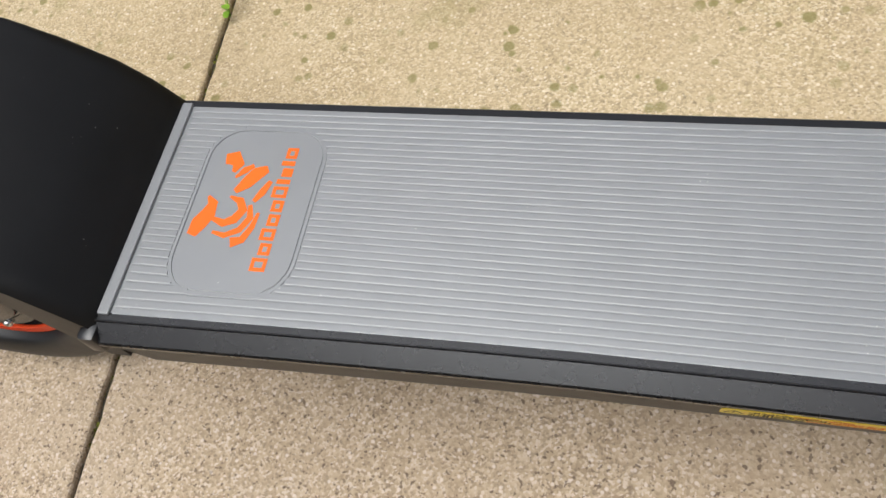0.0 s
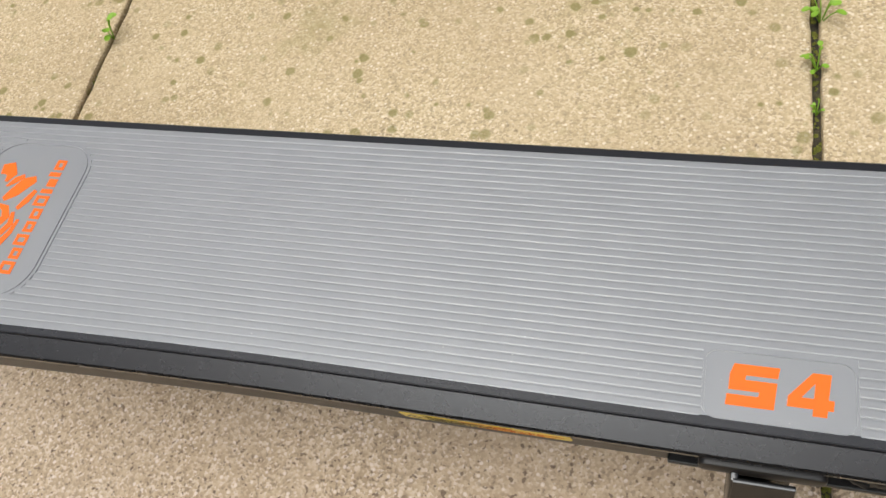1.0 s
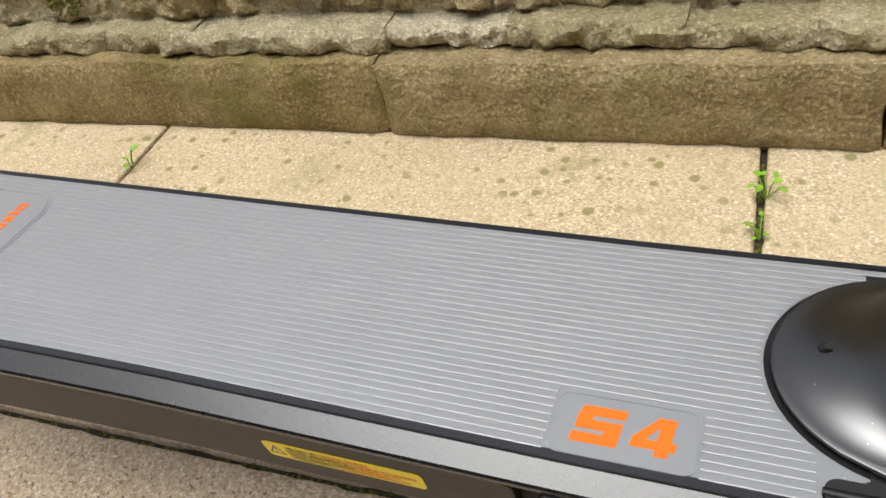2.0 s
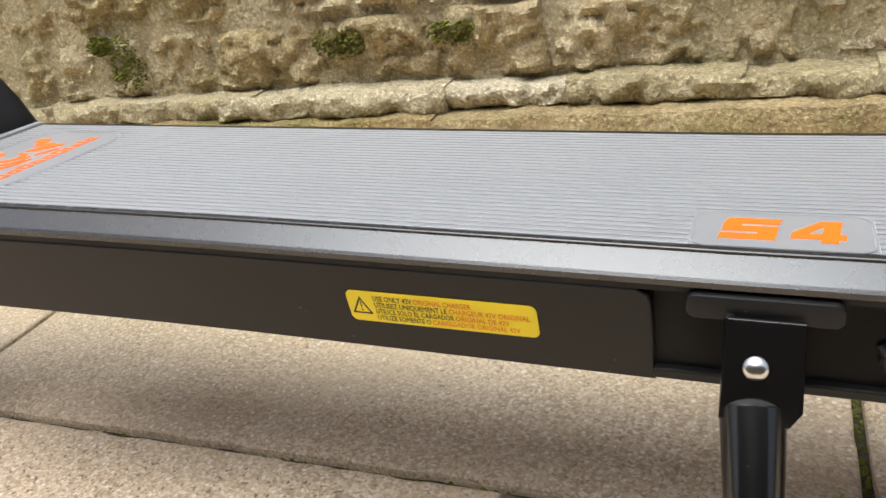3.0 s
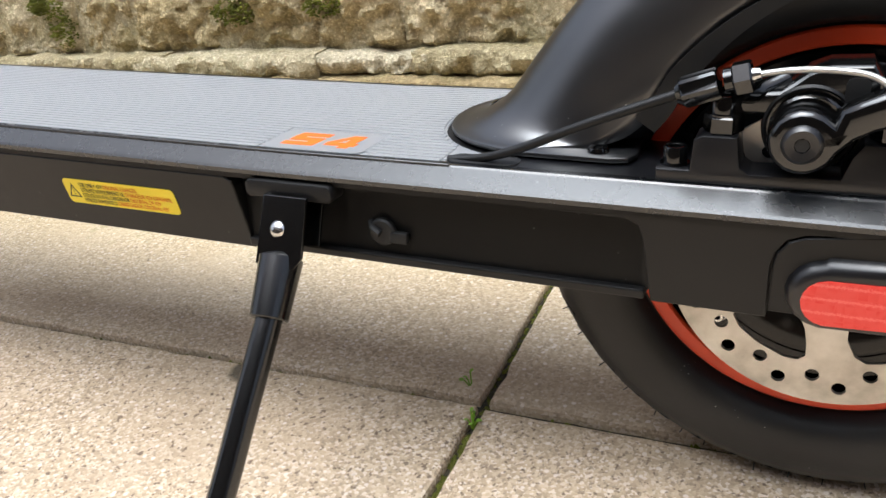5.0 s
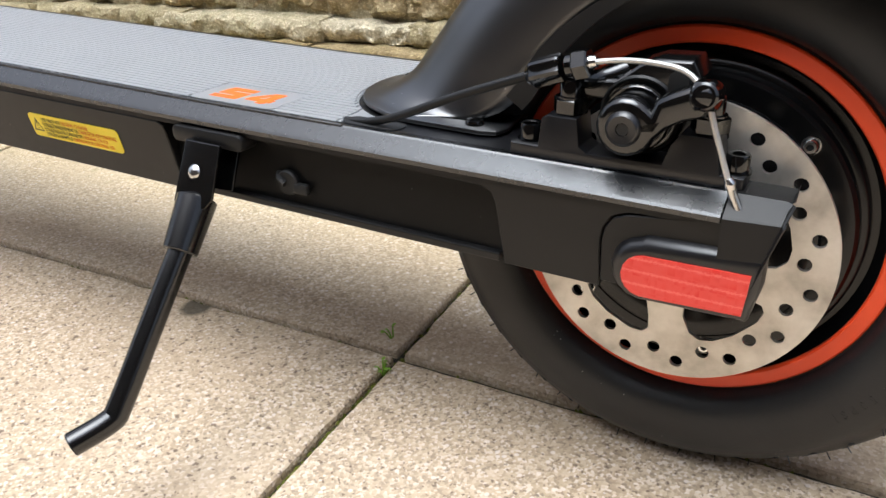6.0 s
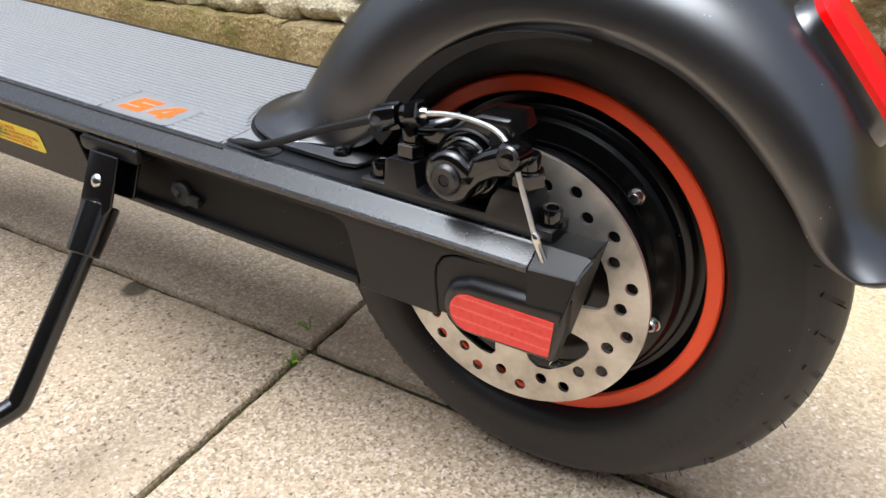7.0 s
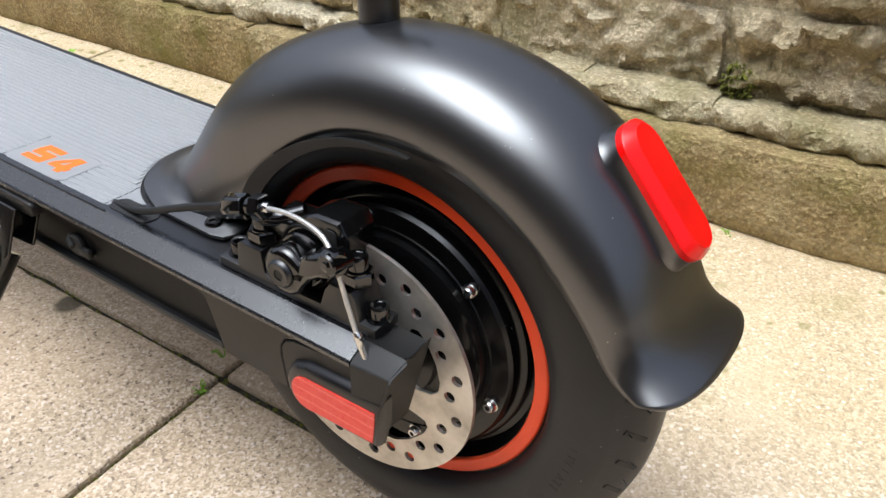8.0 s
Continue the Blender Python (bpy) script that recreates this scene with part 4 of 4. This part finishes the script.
        part("socket", cylinder(tilt @ Vector((0, 0, 0.0)), tilt @ Vector((0, 0, 0.0005)), 0.0020, n=6), DARK, s)
    # tail lamp on its raised seat
    q0, q1 = Vector((0.2535, CY, 0.0825)), Vector((0.2910, CY, 0.0405))
    ax = (q1 - q0).normalized()
    out = Vector((-ax.z, 0, ax.x))
    if out.x < 0:
        out = -out
    mid = (q0 + q1) / 2
    fr = Matrix((( ax.x, 0, out.x, mid.x), (0, -1, 0, CY + 0.0030), (ax.z, 0, out.z, mid.z), (0, 0, 0, 1)))

    def pill(half, r, levels):
        """Rounded bar whose outline grows or shrinks with height: (height, along, across)."""
        b = bmesh.new()
        rings = [[b.verts.new((x * kx, y * ky, hh)) for x, y in round_rect(-half, half, -r, r, r * 0.85, 8)] for hh, kx, ky in levels]
        for a, c in zip(rings, rings[1:]):
            for k in range(len(a)):
                b.faces.new((a[k], a[(k + 1) % len(a)], c[(k + 1) % len(c)], c[k]))
        b.faces.new(rings[-1])
        b.faces.new(rings[0][::-1])
        b.transform(fr)
        return b

    part("lamp_seat", pill(0.0275, 0.0125, [(-0.0120 + 0.0165 * u, 1 + 0.26 * (1 - u) ** 2.0, 1 + 1.35 * (1 - u) ** 2.2) for u in (0, 0.12, 0.25, 0.4, 0.55, 0.7, 0.85, 1.0)]), FENDER, thing, smooth=60)
    part("tail_lamp", pill(0.0276, 0.0125, [(0.0040, 1.0, 1.0), (0.0068, 1.0, 1.0), (0.0074, 0.985, 0.96), (0.0098, 0.91, 0.66), (0.0101, 0.90, 0.63)]), RED_LENS, thing, "glossy red tail lamp lens", smooth=30)
    # latch post on the crest
    part("latch_post", merge(cylinder((0.1480, 0.0150, 0.0960), (0.1440, 0.0165, 0.1380), 0.0085, n=28, chamfer=0.0020),
                                    tube([(0.1560, 0.0170, 0.1190), (0.1640, 0.0180, 0.1200), (0.1680, 0.0180, 0.1250)], 0.0030, 12)), BLACK, thing, "black latch post", smooth=40)


def front_neck():
    """Broad black neck rising ahead of the deck towards the steering column."""
    rows = [(-0.4618, 0.0010, 0.0640), (-0.4660, 0.0075, 0.0640), (-0.4740, 0.0210, 0.0640), (-0.4850, 0.0350, 0.0635), (-0.5045, 0.0525, 0.0620), (-0.5260, 0.0685, 0.0600), (-0.5560, 0.0830, 0.0560), (-0.5900, 0.0940, 0.0510), (-0.6250, 0.1030, 0.0460)]
    bm = bmesh.new()
    prev = None
    for i, (x, z, w) in enumerate(rows):
        low = -0.0300 if i < 2 else max(-0.0300, z - 0.030 - 0.036 * max(0, 4 - i) / 2)
        ring = []
        for y, zz in ((-w, low), (-w, z - 0.006), (-w + 0.0035, z - 0.0012), (-w + 0.010, z), (0, z + 0.0006), (w - 0.010, z), (w - 0.0035, z - 0.0012), (w, z - 0.006), (w, low)):
            ring.append(bm.verts.new((x - 0.0 * zz, 0.008 + y, zz)))
        if prev:
            for k in range(9):
                bm.faces.new((prev[k], prev[(k + 1) % 9], ring[(k + 1) % 9], ring[k]))
        else:
            bm.faces.new(ring)
        prev = ring
    bm.faces.new(prev[::-1])
    neck = part("front_neck", bm, SIDE, scooter, "satin black neck rising to the steering column", smooth=40)
    part("neck_corner", box(-0.4700, -0.4605, -0.0618, -0.0480, -0.0150, -0.0010, 0.0025), BLACK, neck, smooth=30)
    # steering column and fork, out of sight above the wheel
    part("steering_column", cylinder((-0.640, 0.008, 0.05), (-0.720, 0.008, 0.30), 0.019, n=28), BLACK, scooter, smooth=40)


deck()
mat = mat_on_deck()
printed_marks(mat)
warning_label()
side_stand()
wheel, tyre, wheel_pose = rear_wheel()
tyre_lettering(tyre, wheel_pose)
brake_disc()
rear_cap()
brake_caliper()
fender()
front_neck()
rear_wheel(-0.643, -0.0640, CY - 0.014, "front_wheel", "front wheel with black tyre and orange rim band", False)


def wedge(co):
    """The deck deepens a little towards the front and its near edge flares."""
    if co.x < -0.05:
        up = max(0.0, min(1.0, (co.z + 0.030) / 0.030))
        co.z += 0.011 * (-0.05 - co.x) * up
        if co.y < -0.02 and co.x < -0.24:
            co.y -= 0.0055 * min(1.0, (-0.24 - co.x) / 0.22) ** 1.3 * min(1.0, (-0.02 - co.y) / 0.025)


LEANING = ("side_panel", "warning", "exclam", "lettering", "recess_lip", "cap_plate", "cap_upper")
for ob in scooter.children_recursive:
    if ob.type == 'MESH' and ob.name.startswith(LEANING):
        lean = 0.22 if max(v.co.x for v in ob.data.vertices) < -0.05 else 0.12
        for v in ob.data.vertices:
            if v.co.y < 0 and v.co.z < -0.0105:
                v.co.y += lean * (-0.0105 - v.co.z)
                v.co.z *= 1.0 + 0.50 * (lean - 0.12)
    if ob.type != 'MESH' or ob.name.startswith(("tyre", "rim", "hub", "tread", "socket", "steering")):
        continue
    xs = [v.co.x for v in ob.data.vertices]
    if min(xs) > -0.05:
        continue
    if max(xs) - min(xs) > 0.1:
        bm = bmesh.new()
        bm.from_mesh(ob.data)
        for cut_x in (-0.05, -0.15, -0.24, -0.29, -0.34, -0.39, -0.43):
            bmesh.ops.bisect_plane(bm, geom=bm.verts[:] + bm.edges[:] + bm.faces[:], plane_co=(cut_x, 0, 0), plane_no=(1, 0, 0))
        bm.to_mesh(ob.data)
        bm.free()
    for v in ob.data.vertices:
        wedge(v.co)


# ---- small plants in the joints ----
def weed(x, y, size, count, seed):
    rnd = random.Random(seed)
    thing = new("weed")
    thing.location = (x + 0.0025, y + 0.007 - 0.0188 * x, -0.005)
    tagged(thing, "small bright green weed growing in a paving joint", "plant")
    for i in range(count):
        a = rnd.uniform(0, 2 * math.pi)
        h = size * rnd.uniform(0.35, 1.0)
        tip = Vector((math.cos(a) * size * rnd.uniform(0.2, 0.7), math.sin(a) * size * rnd.uniform(0.2, 0.7), h + 0.004))
        part("stem", tube([(0, 0, 0), tip * 0.5 + Vector((0, 0, 0.15 * h)), tip], 0.0005, 5, steps=3), LEAF, thing)
        bm = bmesh.new()
        L, W = size * rnd.uniform(0.30, 0.5), size * rnd.uniform(0.22, 0.34)
        edge = [(0.0, 0.0), (0.25, 0.8), (0.55, 1.0), (0.85, 0.65), (1.0, 0.0), (0.85, -0.65), (0.55, -1.0), (0.25, -0.8)]
        mid = [bm.verts.new((L * u, 0, -0.10 * L * math.sin(u * 3))) for u in (0, 0.5, 1.0)]
        vs = [bm.verts.new((L * u, W * v / 2, 0.12 * W * abs(v) - 0.12 * L * u * u)) for u, v in edge[1:4] + edge[5:]]
        for f in ((mid[0], mid[1], vs[0]), (vs[0], mid[1], vs[1]), (vs[1], mid[1], vs[2]), (vs[2], mid[1], mid[2]), (mid[2], mid[1], vs[3]), (vs[3], mid[1], vs[4]), (vs[4], mid[1], vs[5]), (vs[5], mid[1], mid[0])):
            bm.faces.new(f)
        bm.transform(Matrix.Translation(tip) @ Euler((rnd.uniform(-0.4, 0.4), rnd.uniform(-0.5, 0.2), a + rnd.uniform(-0.6, 0.6))).to_matrix().to_4x4() @ Matrix.Translation((-L * 0.2, 0, 0)))
        part("leaf", bm, LEAF, thing, smooth=60)


weed(-0.600, 0.288, 0.023, 5, 1)
weed(0.004, 0.292, 0.018, 9, 2)
weed(0.001, 0.250, 0.013, 7, 3)
weed(0.000, 0.212, 0.007, 5, 8)
weed(0.001, -0.018, 0.0085, 7, 4)
weed(-0.012, 0.014, 0.008, 3, 5)
weed(0.135, 0.002, 0.006, 4, 6)
weed(0.232, 0.345, 0.008, 4, 7)

# moss and grit along the joints
rnd = random.Random(21)
bm = bmesh.new()
spots = [(rnd.gauss(0.0, 0.0013), rnd.uniform(-0.45, 0.34)) for _ in range(420)] + [(rnd.uniform(-0.62, 0.55), rnd.gauss(0.0, 0.0013)) for _ in range(260)]
spots += [(rnd.gauss(0.0, 0.0011), rnd.uniform(-0.40, -0.02)) for _ in range(320)]
spots += [(-0.6 + rnd.gauss(0, 0.002), rnd.uniform(-0.25, 0.30)) for _ in range(120)]
verts, faces = [], []
for x, y in spots:
    x, y = x + 0.0025, y + 0.007 - 0.0188 * x
    r = rnd.uniform(0.0008, 0.0022)
    base = len(verts)
    for k in range(6):
        a = k * math.pi / 3 + rnd.random()
        verts.append((x + r * math.cos(a), y + r * math.sin(a), -0.0068 + rnd.uniform(-0.001, 0.001)))
    verts.append((x + rnd.uniform(-r, r) * 0.3, y, -0.0062 + r * rnd.uniform(0.3, 1.0)))
    for k in range(6):
        faces.append((base + k, base + (k + 1) % 6, base + 6))
me = bpy.data.meshes.new("moss")
me.from_pydata(verts, [], faces)
me.materials.append(MOSS)
tagged(new("moss", me), "low dark green moss and dirt along the paving joints", "moss", kind="stuff")

# ---- paving slabs ----
GAP = 0.0042
SKEW = -0.0188                    # the rows run parallel to the garden wall


def slab_mesh(w, d, seed):
    """A slab with worn, slightly chipped edges; its outline wanders by a millimetre or so."""
    off = Vector((seed * 5.3, seed * 2.9, 0))
    outline = []
    for (x0, y0), (x1, y1) in (((-w, -d), (w, -d)), ((w, -d), (w, d)), ((w, d), (-w, d)), ((-w, d), (-w, -d))):
        n = max(8, int(math.hypot(x1 - x0, y1 - y0) / 2 / 0.006))
        outline += [((x0 + (x1 - x0) * k / n) / 2, (y0 + (y1 - y0) * k / n) / 2) for k in range(n)]
    bm = bmesh.new()
    rings = []
    for inset, z in ((0.0, -0.036), (0.0, -0.0035), (0.0007, -0.0012), (0.0020, -0.0003), (0.0040, 0.0)):
        ring = []
        for x, y in outline:
            p = Vector((x, y, 0)) + off
            chip = max(0.0, noise.noise(p * 45) - 0.15) * 0.0050 + 0.0009 * noise.noise(p * 160) + 0.0005 * noise.noise(p * 420)
            k = inset + (chip * 0.55 if z < -0.001 else chip)
            ring.append(bm.verts.new((x - math.copysign(min(k, abs(x)), x) * (abs(x) > w / 2 - 0.004), y - math.copysign(min(k, abs(y)), y) * (abs(y) > d / 2 - 0.004), z)))
        rings.append(ring)
    for p, q in zip(rings, rings[1:]):
        for k in range(len(p)):
            bm.faces.new((p[k], p[(k + 1) % len(p)], q[(k + 1) % len(q)], q[k]))
    bm.faces.new(rings[-1])
    bmesh.ops.recalc_face_normals(bm, faces=bm.faces[:])
    for v in bm.verts:
        v.co.y += SKEW * v.co.x
    me = bpy.data.meshes.new("slab")
    bm.to_mesh(me)
    bm.free()
    me.materials.append(PAVING)
    return me


full = [slab_mesh(0.6 - GAP, 0.6 - GAP, k) for k in range(3)]
cut = [slab_mesh(0.6 - GAP, 0.364 - GAP, 7 + k) for k in range(3)]
rnd = random.Random(5)
for i in range(-7, 7):
    for j in range(-7, 1):
        ob = new("slab", (cut if j == 0 else full)[(i + 2 * j) % 3])
        ob.parent = pavement
        sx = 0.6 * i + 0.3
        ob.location = (sx + 0.0025, (0.1820 if j == 0 else 0.6 * j + 0.3) + 0.0072 + SKEW * sx, rnd.uniform(-0.0008, 0.0))
        if i >= 0:
            ob.location.x += 0.0008
            ob.location.y += -0.0022 if j < 0 else 0.0
        ob.rotation_euler = (0, 0, rnd.uniform(-0.001, 0.001))

# ---- garden wall: mossy plinth, lime mortar and coursed stones ----
WALL = pose(0, 0.361, 0, 0, 0, -1.2)
core = tagged(part("wall_north", box(-4.2, 4.2, 0.058, 0.42, -0.04, WALL_TOP), MORTAR, None), "old coursed sandstone wall with crumbling lime mortar and moss", "wall", kind="structure")
core.matrix_world = WALL


# unseen dark wall, added behind the camera to hold back southern light and reflections
back = tagged(part("wall_south", box(-4.2, 4.2, -2.6, -2.4, -0.04, 2.7), LIGHT_BLOCK, None), "unseen dark wall added to block light and reflections from the south", "wall", kind="structure")


def rough_block(w, h, d, seed, cell=0.012, rough=0.006, rounding=0.010):
    """A stone with a worn, uneven face, its back towards +y."""
    nx, nz = max(3, int(w / cell)), max(3, int(h / cell))
    bm = bmesh.new()
    off = Vector((seed * 3.7, seed * 1.3, seed * 2.1))
    rows = []
    for j in range(nz + 1):
        row = []
        for i in range(nx + 1):
            x, z = w * i / nx, h * j / nz
            e = min(x, w - x, z, h - z)
            p = Vector((x, 0, z))
            y = rough * 0.8 * noise.noise((p + off) * 18) + rough * 0.5 * noise.noise((p + off) * 55) + rough * 0.5 * noise.noise((p + off) * 100) + rough * 0.12 * noise.noise((p + off) * 210)
            if e < rounding:
                y += (1 - e / rounding) ** 2 * rounding * 0.8
            jx = 0.004 * noise.noise((p + off) * 25 + Vector((9, 0, 0)))
            jz = 0.004 * noise.noise((p + off) * 25 + Vector((0, 7, 0)))
            row.append(bm.verts.new((x + jx, y, z + jz)))
        rows.append(row)
    for a, b in zip(rows, rows[1:]):
        for i in range(nx):
            bm.faces.new((a[i], a[i + 1], b[i + 1], b[i]))
    rim = [e for e in bm.edges if len(e.link_faces) == 1]
    out = bmesh.ops.extrude_edge_only(bm, edges=rim)
    for v in [g for g in out["geom"] if isinstance(g, bmesh.types.BMVert)]:
        v.co.y = d
    return bm


def block(name, x, z, w, h, y, d, material, seed, **kw):
    ob = part(name, rough_block(w, h, d, seed, **kw), material, core, smooth=50)
    ob.matrix_parent_inverse = Matrix()
    ob.location = (x, y, z)


rnd = random.Random(12)
# plinth course
x = -1.75
while x < 1.3:
    w = rnd.uniform(0.38, 0.62)
    block("plinth_stone", x, -0.006, w - 0.003, 0.079 + rnd.uniform(-0.003, 0.003), rnd.uniform(-0.003, 0.003), 0.10, PLINTH, rnd.uniform(0, 50), cell=0.010, rough=0.004, rounding=0.007)
    x += w
# ledge of crumbling mortar
x = -1.75
while x < 1.3:
    w = rnd.uniform(0.10, 0.26)
    block("mortar_lump", x, 0.073, w + 0.045, rnd.uniform(0.017, 0.027), rnd.uniform(0.018, 0.034), 0.08, MORTAR, rnd.uniform(0, 50), cell=0.0042, rough=0.011, rounding=0.006)
    x += w
# courses of stones
z = 0.098
for course, h in enumerate((0.068, 0.125, 0.10, 0.11, 0.095, 0.12, 0.10)):
    if z > WALL_TOP - 0.03:
        break
    x = -1.75 - 0.07 * course
    while x < 1.25:
        w = rnd.uniform(0.10, 0.24) if course % 2 == 0 else rnd.uniform(0.22, 0.45)
        near_cam = -1.3 < x < 0.75 and course < 3
        block("stone", x, z, w - rnd.uniform(0.001, 0.006), h - rnd.uniform(0.001, 0.007), 0.052 + rnd.uniform(-0.006, 0.008), 0.07, STONE, rnd.uniform(0, 50), cell=0.0042 if near_cam else 0.03, rough=0.019, rounding=0.009)
        x += w
    z += h + 0.004


def moss_clump(x, y, z, r, seed, drop=1.0):
    rnd = random.Random(seed)
    verts, faces = [], []
    for _ in range(230):
        a, q = rnd.uniform(0, 2 * math.pi), r * rnd.random() ** 0.6
        c = Vector((x + q * math.cos(a), y + rnd.uniform(-0.004, 0.006), z + drop * q * math.sin(a)))
        b = rnd.uniform(0.0008, 0.0021)
        base = len(verts)
        for k in range(5):
            t = k * 2 * math.pi / 5 + rnd.random()
            verts.append((c.x + b * math.cos(t), c.y + 0.003, c.z + b * math.sin(t)))
        verts.append((c.x, c.y - b * rnd.uniform(0.6, 1.5), c.z + b * 0.3))
        faces += [(base + k, base + (k + 1) % 5, base + 5) for k in range(5)]
    me = bpy.data.meshes.new("wall_moss")
    me.from_pydata(verts, [], faces)
    me.materials.append(MOSS)
    tagged(new("wall_moss", me), "dark green moss clinging to the stone wall", "moss", kind="stuff")


for i, (mx, mz, mr, md) in enumerate(((-0.70, 0.135, 0.022, 1.5), (-0.73, 0.158, 0.016, 0.7), (-0.43, 0.140, 0.030, 0.5), (-0.31, 0.142, 0.028, 0.4), (0.205, 0.105, 0.014, 1.2))):
    moss_clump(mx, 0.406 - 0.021 * mx, mz, mr, 40 + i, md)
